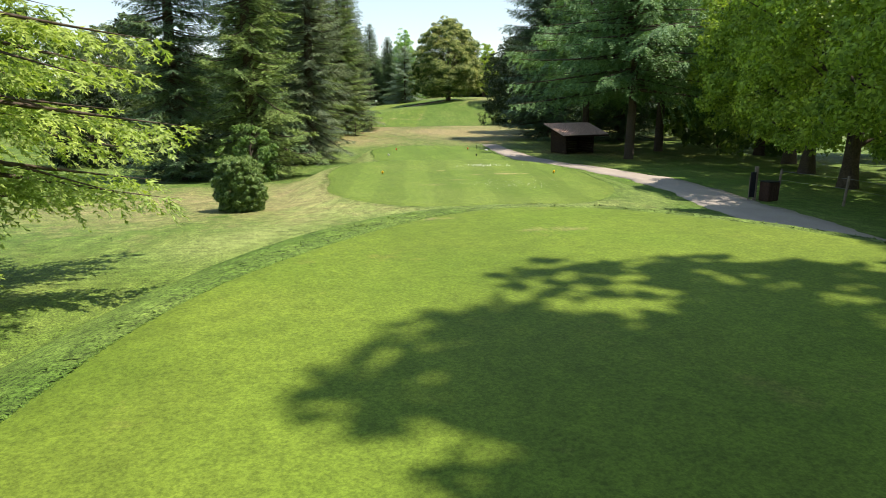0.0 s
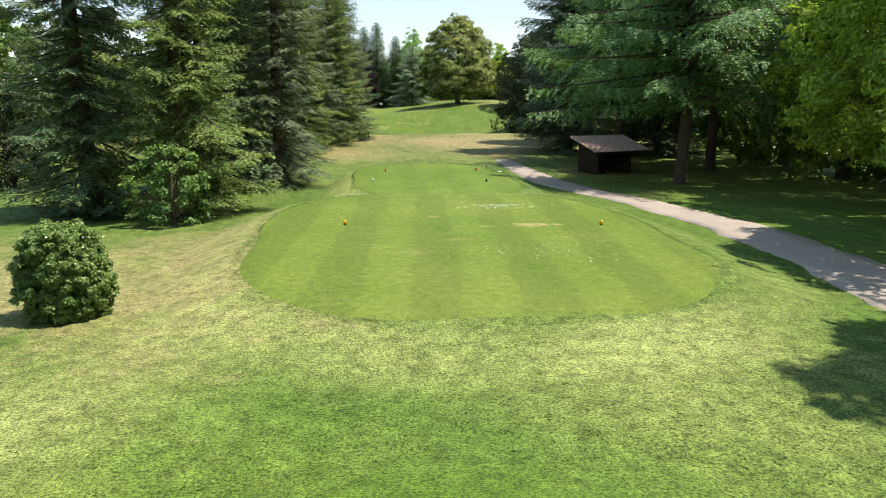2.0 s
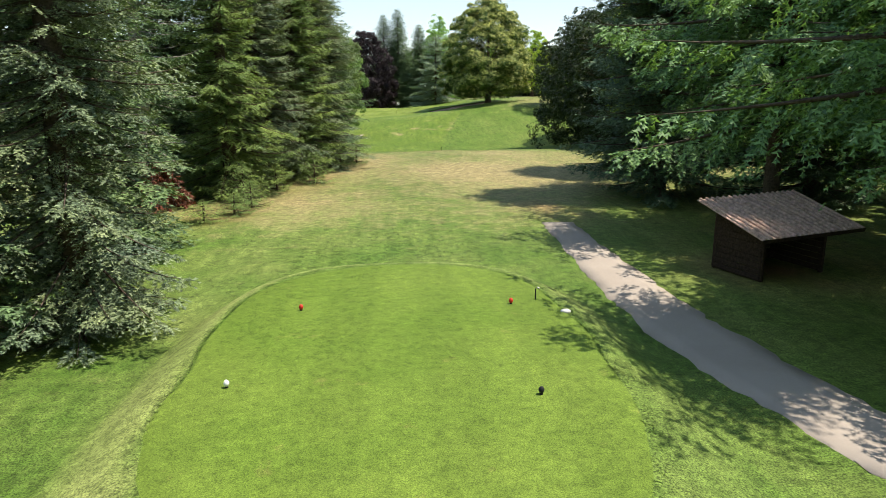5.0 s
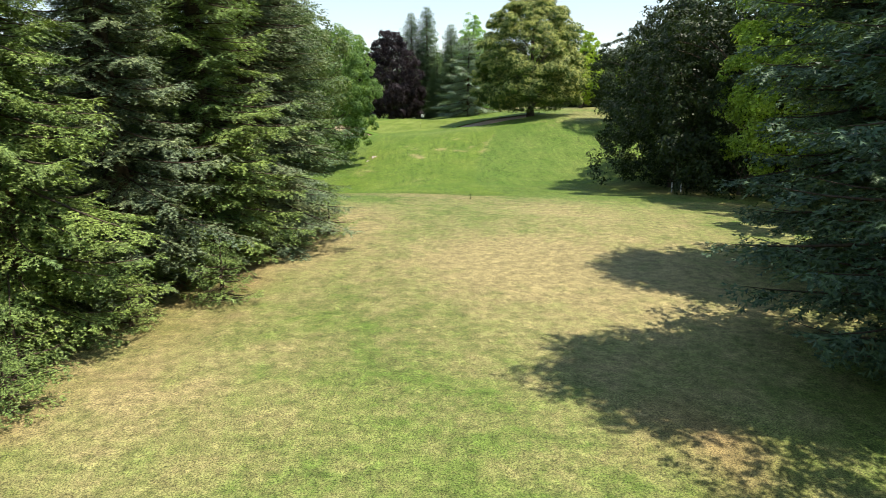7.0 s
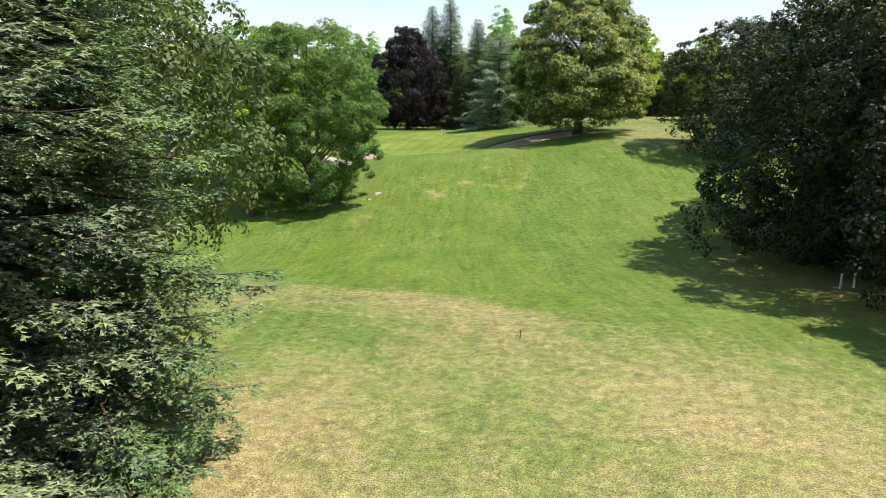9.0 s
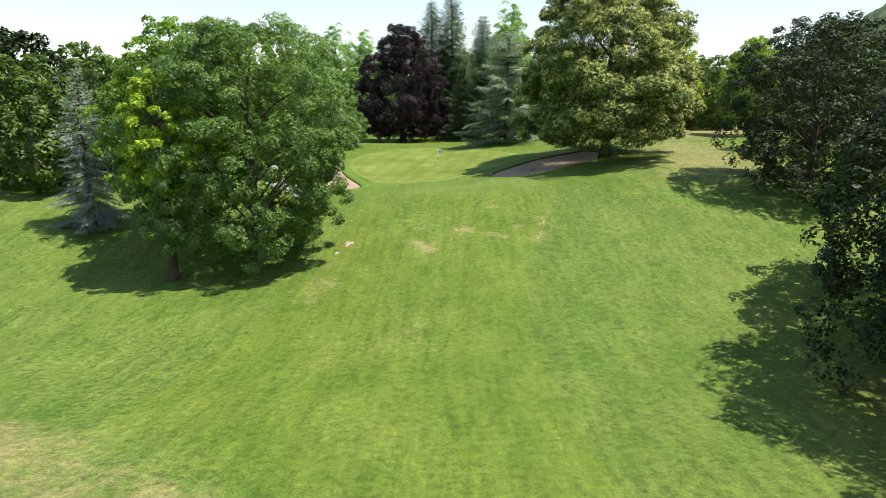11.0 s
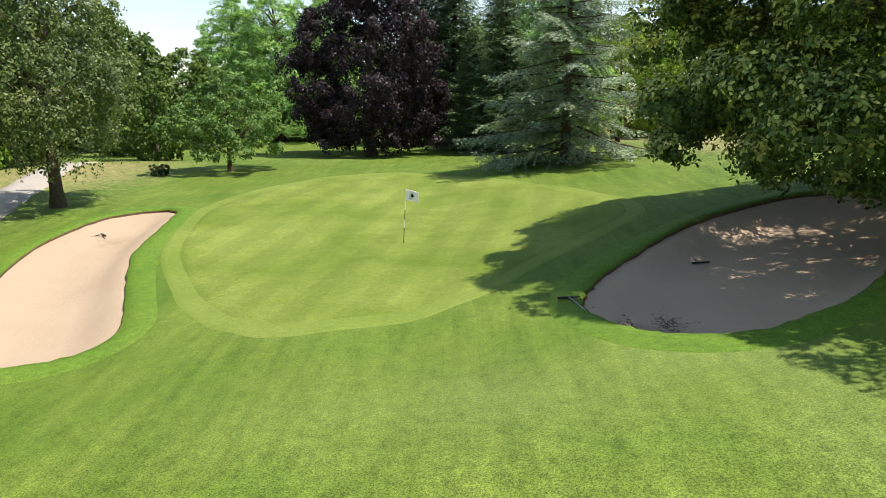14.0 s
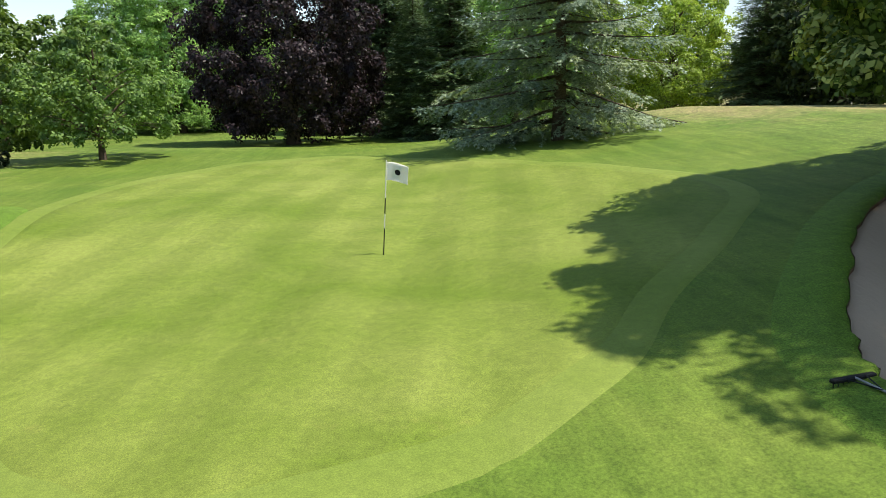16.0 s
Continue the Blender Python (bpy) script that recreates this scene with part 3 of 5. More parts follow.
def ground_sheet():
    gx, gy = lines(-26, 26, 0.4, 3500), lines(-14, 205, 0.4, 3500)
    x, y = (a.ravel() for a in np.meshgrid(gx, gy))
    z = land(x, y)
    for outline in BUNKERS.values():
        near = (np.abs(x - outline[:, 0].mean()) < 12) & (np.abs(y - outline[:, 1].mean()) < 14)
        d = inside(outline, x[near], y[near])
        z[near] -= 0.75 * (1 - smooth(-0.15, 0.4, d))
    nx, ny = len(gx), len(gy)
    j, i = np.meshgrid(np.arange(ny - 1), np.arange(nx - 1), indexing="ij")
    a = (j * nx + i).ravel()
    me = np_mesh("ground", np.stack([x, y, z], -1), np.stack([a, a + 1, a + nx + 1, a + nx], -1))
    at = me.color_attributes.new("zone", "FLOAT_COLOR", "POINT")
    at.data.foreach_set("color", np.stack(zones(x, y), -1).astype(np.float32).ravel())
    at = me.color_attributes.new("mow", "FLOAT_COLOR", "POINT")
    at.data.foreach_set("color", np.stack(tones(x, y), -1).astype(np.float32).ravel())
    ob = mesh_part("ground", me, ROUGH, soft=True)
    return tagged(ob, "gently rolling mown grass with dry straw-coloured patches", "ground", kind="structure")


def turf(name, mat, label, shape, lift=0.03, rings=26, spokes=120):
    """A closely mown surface that lies on the land within a rounded oval."""
    cx, cy, a, b, p = shape[:5]
    t = np.linspace(0, 2 * np.pi, spokes, endpoint=False)
    c, s = np.cos(t), np.sin(t)
    rim = 1 / (np.abs(c / a) ** p + np.abs(s / b) ** p) ** (1 / p)
    rim = rim * (1 + 0.012 * np.sin(5 * t + 1) + 0.01 * np.sin(9 * t))
    v = [(cx, cy, height(cx, cy) + lift)]
    for k in range(1, rings + 1):
        q = k / rings
        x, y = cx + c * rim * q, cy + s * rim * q
        v += list(zip(x, y, land(x, y) + lift))
    x, y = cx + c * (rim + 0.4), cy + s * (rim + 0.4)
    v += list(zip(x, y, land(x, y) - 0.06))
    bm = bmesh.new()
    vs = [bm.verts.new(q) for q in v]
    for k in range(spokes):
        bm.faces.new((vs[0], vs[1 + k], vs[1 + (k + 1) % spokes]))
    for ring in range(rings):
        for k in range(spokes):
            o, n = 1 + ring * spokes, (k + 1) % spokes
            bm.faces.new((vs[o + k], vs[o + spokes + k], vs[o + spokes + n], vs[o + n]))
    return tagged(part(name, bm, mat, soft=True), label, name.replace("_", " "), kind="structure")


def bunker(name, outline, label, depth):
    """Sand in a hollow, and the turf lip round it."""
    mid = outline.mean(0)
    n = len(outline)
    rings = [1.0, 0.97, 0.9, 0.78, 0.6, 0.4, 0.2]
    bm = bmesh.new()
    loops = []
    for q in rings:
        loop = []
        for p in outline:
            x, y = mid + (p - mid) * q
            d = -float(inside(outline, np.array([x]), np.array([y]))[0])
            z = height(x, y) - 0.12 - depth * float(smooth(0, 1.6, d))
            loop.append(bm.verts.new((x, y, z)))
        loops.append(loop)
    for a, b in zip(loops, loops[1:]):
        for k in range(n):
            bm.faces.new((a[k], a[(k + 1) % n], b[(k + 1) % n], b[k]))
    bm.faces.new(loops[-1])
    sand = tagged(part(name, bm, SAND, soft=True), label, "bunker", kind="structure")
    bm = bmesh.new()
    centre = np.array([mid] * n)
    out = outline - np.roll(outline, 1, 0)
    nrm = np.stack([out[:, 1], -out[:, 0]], -1)
    nrm = nrm / np.linalg.norm(nrm, axis=1, keepdims=True)
    if (nrm * (outline - centre)).sum() < 0:
        nrm = -nrm
    r = np.random.RandomState(11)
    wob = 0.03 * r.randn(n)
    loops = []
    for off, dz in ((-0.02, -0.24), (-0.05, -0.05), (0.02, 0.04), (0.3, 0.05), (0.85, 0.015), (1.0, -0.06)):
        p = outline + nrm * (off + wob[:, None] * (off < 0.2))
        z = land(p[:, 0], p[:, 1]) + dz
        loops.append([bm.verts.new((*a, b)) for a, b in zip(p, z)])
    for a, b in zip(loops[1:], loops[2:]):
        for k in range(n):
            bm.faces.new((a[k], b[k], b[(k + 1) % n], a[(k + 1) % n]))
    bmesh.ops.recalc_face_normals(bm, faces=bm.faces)
    rim = [[v.co.copy() for v in loop] for loop in loops[:2]]
    for v in loops[0]:
        bm.verts.remove(v)
    part("lip", bm, APRON, sand, "mown turf lip round the sand", soft=True)
    bm = bmesh.new()
    a, b = ([bm.verts.new(q + Vector((0, 0, dz))) for q in loop] for loop, dz in zip(rim, (-0.2, 0.03)))
    for k in range(n):
        bm.faces.new((a[k], b[k], b[(k + 1) % n], a[(k + 1) % n]))
    part("earth_face", bm, EARTH, sand, "dark bare earth under the turf lip", soft=True)
    return sand


def sand_level(which, depth, x, y):
    """Height of the sand in a bunker."""
    d = -float(inside(BUNKERS[which], np.array([x]), np.array([y]))[0])
    return height(x, y) - 0.12 - depth * float(smooth(0, 1.6, d))


def ribbon(name, mat, label, knots, widths, category, lift=0.025):
    """A path that follows the land along a smooth line; knots run in order of y."""
    ys = np.array([k[1] for k in knots], float)
    y = np.arange(ys[0], ys[-1] + 0.01, 0.35)
    x = pchip(y, ys, [k[0] for k in knots])
    w = pchip(y, ys, widths)
    d = np.gradient(np.stack([x, y], -1), axis=0)
    d /= np.linalg.norm(d, axis=1, keepdims=True)
    side = np.stack([d[:, 1], -d[:, 0]], -1)
    r = np.random.RandomState(5)
    cols = []
    for q, dz in ((-1.04, -0.1), (-1, 0), (-0.5, 0.012), (0, 0.02), (0.5, 0.012), (1, 0), (1.04, -0.1)):
        ragged = (0.04 * r.randn(len(y)) + 0.05 * np.sin(y * 2.1 + q)) * (abs(q) > 0.9)
        p = np.stack([x, y], -1) + side * (q * w / 2 + ragged * np.sign(q))[:, None]
        cols.append(np.c_[p, land(p[:, 0], p[:, 1]) + lift + dz])
    v = np.stack(cols, 1)
    m, n = v.shape[:2]
    a = (np.arange(m - 1)[:, None] * n + np.arange(n - 1)).ravel()
    me = np_mesh(name, v.reshape(-1, 3), np.stack([a, a + 1, a + n + 1, a + n], -1))
    return tagged(mesh_part(name, me, mat, soft=True), label, category, kind="structure")


ground_sheet()
turf("tee_back", TEE_BACK, "closely mown tee of plain yellow-green turf", TEES["back"])
turf("tee_middle", TEE, "raised oval tee with light and dark mowing stripes", TEES["middle"])
turf("tee_front", TEE_FRONT, "small raised oval tee with mowing stripes", TEES["front"])


def mown_ring(name, mat, label, category, outline, steps, lift):
    """Turf that lies on the land between two sizes of one outline; from 0 on it is a whole sheet."""
    mid = outline.mean(0)
    n = len(outline)
    t = np.linspace(0, 2 * np.pi, n, endpoint=False)
    ragged = 0.004 * np.sin(6 * t + 2) + 0.003 * np.sin(17 * t)
    q = np.array([*steps, steps[-1] + 0.02])[:, None] + ragged * (np.array([*steps, 1]) > 0.5)[:, None]
    p = mid + (outline - mid)[None] * q[:, :, None]
    z = land(p[..., 0], p[..., 1]) + lift
    z[-1] -= 0.09
    v = np.concatenate([p, z[..., None]], -1).reshape(-1, 3)
    k, j = np.meshgrid(np.arange(len(q) - 1), np.arange(n), indexing="ij")
    m = (j + 1) % n
    f = np.stack([k * n + j, (k + 1) * n + j, (k + 1) * n + m, k * n + m], -1).reshape(-1, 4)
    return tagged(mesh_part(name, np_mesh(name, v, f), mat, soft=True), label, category, kind="structure")


mown_ring("putting_green", GREEN, "smooth pale oval putting green with faint mowing stripes", "putting green", GREEN_LINE, np.linspace(0.002, 0.93, 34), 0.03)
mown_ring("green_collar", COLLAR, "pale mown ring round the putting green", "green collar", GREEN_LINE, np.linspace(0.92, 1.0, 6), 0.024)
bunker("bunker_left", BUNKERS["left"], "sunlit long bunker of pinkish beige sand", 0.45)
bunker("bunker_right", BUNKERS["right"], "shaded bunker of beige sand beneath the lime tree", 0.6)
ribbon("path", PATH_STONE, "worn grey-beige tarmac path beside the tees", [(4.0, -14), (4.6, 4), (5.7, 14), (6.7, 20), (7.7, 25), (8.1, 31), (7.7, 37), (6.4, 45), (6.2, 50), (6.25, 55), (6.3, 60)], [2.2, 2.2, 2.3, 2.3, 2.3, 2.1, 2.0, 2.1, 1.9, 1.6, 1.4], "path")
ribbon("gravel_path", GRAVEL, "pale gravel path that ends beside the sunlit bunker", [(-10.3, 145.0), (-10.7, 146.0), (-11.6, 148), (-15.0, 152.6), (-16.6, 156), (-20.0, 165), (-22.5, 172), (-27, 186)], [0.9, 2.3, 2.7, 2.3, 2.3, 2.2, 2.2, 2.2], "path")


# ---- trees ----
def frames_from(normal, rng, spin=None):
    """Turn matrices whose z lies along normal, with a chance spin about it."""
    n = normal / (np.linalg.norm(normal, axis=1, keepdims=True) + 1e-9)
    ref = np.where(np.abs(n[:, 2:]) > 0.9, [[1.0, 0, 0]], [[0, 0, 1.0]])
    u = np.cross(ref, n)
    u /= np.linalg.norm(u, axis=1, keepdims=True) + 1e-9
    v = np.cross(n, u)
    a = rng.uniform(0, 2 * np.pi, len(n)) if spin is None else spin
    c, s = np.cos(a)[:, None], np.sin(a)[:, None]
    return np.stack([c * u + s * v, c * v - s * u, n], -1)


def along(way, up):
    """Turn matrices whose x lies along way and whose z is near up."""
    x = way / (np.linalg.norm(way, axis=1, keepdims=True) + 1e-9)
    y = np.cross(up, x)
    y /= np.linalg.norm(y, axis=1, keepdims=True) + 1e-9
    return np.stack([x, y, np.cross(x, y)], -1)


def scatter(tv, tf, turns, places, sizes):
    """Copies of a small template joined into one mesh."""
    sizes = np.asarray(sizes, float)
    if sizes.ndim == 1:
        sizes = np.repeat(sizes[:, None], 3, 1)
    v = np.einsum("nij,nkj->nki", turns, tv[None] * sizes[:, None, :]) + places[:, None]
    f = tf[None] + (np.arange(len(places)) * len(tv))[:, None, None]
    return v.reshape(-1, 3), f.reshape(-1, tf.shape[1])


def needle_twig(shoots, reach, width, flat=0.6):
    """A bushy conifer twig along x, 1 long: short pointed shoots on all sides and one at the tip."""
    v, f = [], []
    for k in range(shoots):
        s, phi = 0.82 * (k + 0.4) / shoots, 2.4 * k + 0.5
        r = reach * (1.1 - 0.5 * s)
        n = len(v)
        v += [(s - 0.5 * width, 0, 0), (s + 0.5 * width, 0, 0.01), (s + 0.2 + 0.1 * math.sin(5 * k), r * math.cos(phi), flat * r * math.sin(phi))]
        f.append((n, n + 1, n + 2))
    n = len(v)
    v += [(0.66, -0.06, 0), (0.66, 0.06, 0), (1.02, 0, 0.03)]
    f.append((n, n + 1, n + 2))
    return np.array(v, float), np.array(f)


def leaf_spray(count, rng, leaf=0.5, droop=0.25):
    """A few pointed leaves round a shoot, about 1 across."""
    v, f = [], []
    for k in range(count):
        a = 2 * np.pi * (k + rng.uniform(-0.3, 0.3)) / count
        r0, r1 = 0.08, 0.08 + leaf * rng.uniform(0.8, 1.2)
        w = leaf * 0.34
        d, e = np.array([np.cos(a), np.sin(a)]), np.array([-np.sin(a), np.cos(a)])
        z = rng.uniform(-0.2, 0.25)
        m = d * (r0 + r1) / 2
        n = len(v)
        v += [(*(d * r0), z * 0.3), (*(m + e * w), z * 0.6 - droop * 0.25), (*(d * r1), z - droop), (*(m - e * w), z * 0.6 - droop * 0.25)]
        f.append((n, n + 1, n + 2, n + 3))
    return np.array(v, float), np.array(f)


TWIG = needle_twig(7, 0.3, 0.21, 0.36)
TWIG_SOFT = needle_twig(7, 0.29, 0.21, 0.4)


def tree_root(name, label, category="tree", group=""):
    ob = new(name)
    ob.empty_display_size = 0.5
    return tagged(ob, label, category, group)


def fan(axis, L, a, rng, side_gap, side_reach, hang, twig_gap, twig_len):
    """Twigs of one bough: side shoots on both hands that shorten towards the tip, each set with twigs."""
    s = np.linspace(0, 1, len(axis))
    n = max(3, int(L / side_gap)) * 2
    q = np.clip(np.linspace(0.14, 1.0, n) + rng.uniform(-0.03, 0.03, n), 0.08, 1.0)
    base = np.stack([np.interp(q, s, axis[:, j]) for j in range(3)], -1)
    reach = (side_reach * L * (1.0 - 0.86 * q) + 0.1) * rng.uniform(0.6, 1.25, n) * np.minimum(1, 0.45 + 2.2 * q)
    side = np.where(np.arange(n) % 2 == 0, -1.0, 1.0)
    turn = a + side * rng.uniform(0.55, 1.15, n)
    fall = -hang * rng.uniform(0.25, 1.35, n)
    count = np.maximum(1, np.ceil(reach / twig_gap)).astype(int)
    k = np.repeat(np.arange(n), count)
    u = (np.arange(len(k)) - np.repeat(np.cumsum(count) - count, count) + rng.uniform(0.0, 1.0, len(k))) / count[k]
    way = np.stack([np.cos(turn), np.sin(turn), fall], -1)
    at = base[k] + way[k] * (reach[k] * u)[:, None]
    at[:, 2] -= 0.3 * hang * reach[k] * u * u
    yaw = turn[k] + rng.choice([-1.0, 1.0], len(k)) * rng.uniform(0.1, 0.75, len(k))
    ways = np.stack([np.cos(yaw), np.sin(yaw), fall[k] - hang * rng.uniform(0.0, 0.6, len(k))], -1)
    tip = np.array([[np.cos(a), np.sin(a), 0.1 - 0.4 * hang]])
    sizes = np.r_[twig_len * rng.uniform(0.7, 1.25, len(k)) * (1.1 - 0.35 * u), twig_len]
    return np.r_[at, axis[-1:]], np.r_[ways, tip], sizes * min(1.0, 0.4 + 0.3 * L)


def conifer(name, label, mat, seed, H, R, first=0.25, gap=0.48, per=7, droop=0.5, upturn=0.28, taper=0.85, twig=TWIG, twig_len=0.32, side_gap=0.17, side_reach=0.36, twig_gap=0.13, hang=0.45,
            bark=BARK, rough=0.4, trunk=None, group="", bare=None, each=False):
    """A conifer: tapered trunk, uneven boughs that fan out into side shoots and twigs with needles. bare: dead boughs below that height."""
    rng = np.random.RandomState(seed)
    root = tree_root(name, label, "conifer", group)
    r0 = trunk or 0.018 * H + 0.05
    hs = np.linspace(-0.3, H, 10)
    lean = 0.05 * np.stack([np.sin(hs * 0.4 + seed), np.cos(hs * 0.33 + seed)], -1)
    tv = tube(np.c_[lean, hs], r0 * (1 - hs.clip(0) / H * 0.97), 9)
    boughs, twigs, dead = [], [], []
    h, a = first, rng.uniform(0, 6.28)
    while h < H * 0.985:
        f = (h - first) / (H - first)
        a += 2.4 + rng.uniform(-0.35, 0.35)
        L = R * (1 - f) ** taper * rng.uniform(1 - rough, 1 + rough * 0.45) + 0.12
        L *= 1 + 0.15 * math.sin(2 * a + seed + 0.5 * h) + 0.1 * math.sin(3 * a - 0.9 * h + 2 * seed)
        if f < 0.1:
            L *= 0.8 + 2 * f
        d = np.array([math.cos(a), math.sin(a), 0])
        s = np.linspace(0, 1, 7)
        sag = droop * (1.15 - f * 1.2) * rng.uniform(0.6, 1.4)
        zz = h + rng.uniform(-0.2, 0.2) + L * (-sag * s ** 1.3 + upturn * rng.uniform(0.6, 1.4) * s ** 2.6)
        zz = np.maximum(zz, 0.08)
        pts = d[None] * (L * s)[:, None] + np.c_[0 * s, 0 * s, zz]
        h += gap / per * rng.uniform(0.6, 1.4) * (1 - 0.5 * f)
        if bare and h < bare and rng.rand() < 0.8:
            if rng.rand() < 0.4:
                dead.append(tube(pts * np.array([0.8, 0.8, 1]), 0.03 * (1.1 - s), 4))
            continue
        if L > 0.7:
            boughs.append(tube(pts, (0.012 + 0.012 * L) * (1.05 - s), 4))
        twigs.append(fan(pts, L, a, rng, side_gap, side_reach, hang, twig_gap, twig_len))
    places, ways, sizes = (np.concatenate(c) for c in zip(*twigs))
    places[:, 2] = np.maximum(places[:, 2], 0.06)
    ups = np.c_[rng.uniform(-0.45, 0.45, (len(places), 2)), np.ones(len(places))]
    v, f = scatter(*twig, along(ways, ups), places, sizes)
    mesh_part("crown", np_mesh("crown", v, f), mat, root)
    stem = mesh_part("trunk", np_mesh("trunk", *tv), bark, root, soft=True)
    if each:
        for d in boughs:
            mesh_part("bough", np_mesh("bough", *d), bark, root)
    else:
        tagged(mesh_part("bough_wood", np_mesh("bough_wood", *join(boughs)), bark, stem), kind="stuff")
    for d in dead:
        mesh_part("dead_bough", np_mesh("dead_bough", *d), BARK_PALE, root, "bare dead grey bough")
    return root


def broadleaf(name, label, mat, seed, H, R, base, shape, clumps, sprays, leaf=0.34, bark=BARK, trunk=None, group="", lump=1.0, flatten=0.75, weep=0.0, leaves=3, lobes=0.15, apart=0.78, split=1.0, shoot=None, bracts=None):
    """A broad-leaved tree. shape: radius over the crown's height as shares of R at even steps from base to H."""
    rng = np.random.RandomState(seed)
    root = tree_root(name, label, "tree", group)
    r0 = trunk or 0.022 * H + 0.04
    top = base + (H - base) * 0.72
    hs = np.linspace(-0.4, top, 9)
    lean = 0.15 * np.stack([np.sin(hs * 0.3 + seed), np.cos(hs * 0.27 + seed)], -1) * (hs[:, None] / H)
    flare = 1 + 0.5 * np.exp(-hs.clip(0) / 0.35)
    wood = [tube(np.c_[lean, hs], r0 * flare * (1 - 0.8 * hs.clip(0) / top), 10)]
    # boughs end in rounded masses, set apart over the outside of the crown; each carries clumps on its outer and upper side
    big = min(2.2 * lump, 0.32 * R)
    wanted = int(5.0 * R * (H - base) * np.mean(shape) / (0.62 * big * big)) + 4
    many = wanted * 14
    t = rng.uniform(0, 1, many)
    prof = np.interp(t, np.linspace(0, 1, len(shape)), shape)
    keep = rng.rand(many) < prof / max(shape) + 0.05
    t, prof = t[keep], prof[keep]
    a = rng.uniform(0, 2 * np.pi, len(t))
    bulge = 1 + lobes * (np.sin(2 * a + seed + 3 * t) + 0.6 * np.sin(3 * a - 5 * t + 2 * seed) + 0.5 * np.sin(5 * a + 7 * t))
    mass = big * rng.uniform(0.65, 1.25, len(t)) * (0.6 + 0.4 * prof)
    rr = np.maximum(R * prof * bulge * rng.uniform(0.84, 1.05, len(t)) - mass * 0.9, 0)
    z = np.clip(base + t * (H - base), base + 0.35 * mass, H - 0.7 * mass)
    m = np.stack([rr * np.cos(a), rr * np.sin(a), z], -1)
    taken = []
    for k in range(len(t)):
        if len(taken) >= wanted:
            break
        if not taken or (((m[taken] - m[k]) ** 2).sum(1) > (apart * 0.5 * (mass[taken] + mass[k])) ** 2).all():
            taken.append(k)
    m, mass = m[taken], mass[taken]
    own = np.arange(int(clumps * 0.8)) % len(m)
    out = np.stack([m[:, 0], m[:, 1], 0.35 * R + 0.9 * (m[:, 2] - 0.5 * (base + H))], -1)
    out /= np.linalg.norm(out, axis=1, keepdims=True) + 1e-9
    d = rng.randn(len(own), 3)
    d /= np.linalg.norm(d, axis=1, keepdims=True)
    face = (d * out[own]).sum(1, keepdims=True)
    d = np.where(face < -0.1, d - 2 * face * out[own], d)
    d[:, 2] = np.where(d[:, 2] < -0.4, -d[:, 2], d[:, 2])
    c = m[own] + d * (mass[own] * rng.uniform(0.6, 0.95, len(own)))[:, None] * np.array([1.0, 1.0, 0.85])
    size = mass[own] * rng.uniform(0.34, 0.6, len(own))
    fill = rng.randint(0, len(m), clumps - len(own))
    c = np.r_[c, m[fill] * np.array([0.72, 0.72, 1.0])]
    size = np.r_[size, mass[fill] * 0.95]
    out = np.r_[out[own], out[fill]]
    rr = np.hypot(c[:, 0], c[:, 1])
    n = len(c)
    for k in rng.permutation(n)[: int(26 * split)]:
        h0 = min(max(c[k, 2] - rr[k] * rng.uniform(0.5, 0.9), base * 0.8 + 0.3), top * 0.97)
        p0 = np.array([np.interp(h0, hs, lean[:, 0]), np.interp(h0, hs, lean[:, 1]), h0])
        s = np.linspace(0, 1, 6)[:, None]
        pts = p0 + (c[k] - p0) * s + np.array([0, 0, 1]) * (0.12 * rr[k] * np.sin(np.pi * s))
        wood.append(tube(pts, r0 * 0.3 * (1 - 0.85 * s[:, 0]), 5))
    mesh_part("trunk", np_mesh("trunk", *wood[0]), bark, root, soft=True)
    for limb in wood[1:]:
        mesh_part("limb", np_mesh("limb", *limb), bark, root, soft=True)
    d = rng.randn(n, sprays, 3)
    d /= np.linalg.norm(d, axis=2, keepdims=True)
    face = (d * out[:, None]).sum(2, keepdims=True)
    d = np.where(face < -0.25, d - 2 * face * out[:, None], d)
    depth = rng.uniform(0.5, 1.06, (n, sprays, 1)) ** 0.5
    pos = c[:, None] + d * depth * size[:, None, None] * np.array([1.0, 1.0, flatten])
    nrm = d * 0.7 + np.array([0, 0, 0.45]) + 0.36 * rng.randn(n, sprays, 3)
    pos, nrm = pos.reshape(-1, 3), nrm.reshape(-1, 3)
    if weep:
        strands = rng.permutation(len(pos))[: int(len(pos) * 0.5)]
        drop = weep * rng.rand(len(strands)) ** 1.2
        pos[strands, 2] -= drop
        pos[strands, :2] += 0.12 * rng.randn(len(strands), 2)
        nrm[strands, 2] *= 0.3
    pos[:, 2] = np.maximum(pos[:, 2], 0.12)
    tv, tf = shoot or leaf_spray(leaves, rng, 0.62)
    turns, sizes = frames_from(nrm, rng), leaf * rng.uniform(0.7, 1.3, len(pos))
    if bracts:
        # Bracts go on upward and outward sides only: sunlit tops set by colour.
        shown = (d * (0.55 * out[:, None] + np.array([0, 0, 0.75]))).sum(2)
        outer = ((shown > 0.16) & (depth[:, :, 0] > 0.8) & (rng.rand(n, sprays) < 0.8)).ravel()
        mesh_part("outer_foliage", np_mesh("outer_foliage", *scatter(tv, tf, turns[outer], pos[outer], sizes[outer])), bracts, root, "pale yellow-green bracts on the sunlit upper sides")
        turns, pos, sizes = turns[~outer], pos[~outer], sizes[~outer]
    v, f = scatter(tv, tf, turns, pos, sizes)
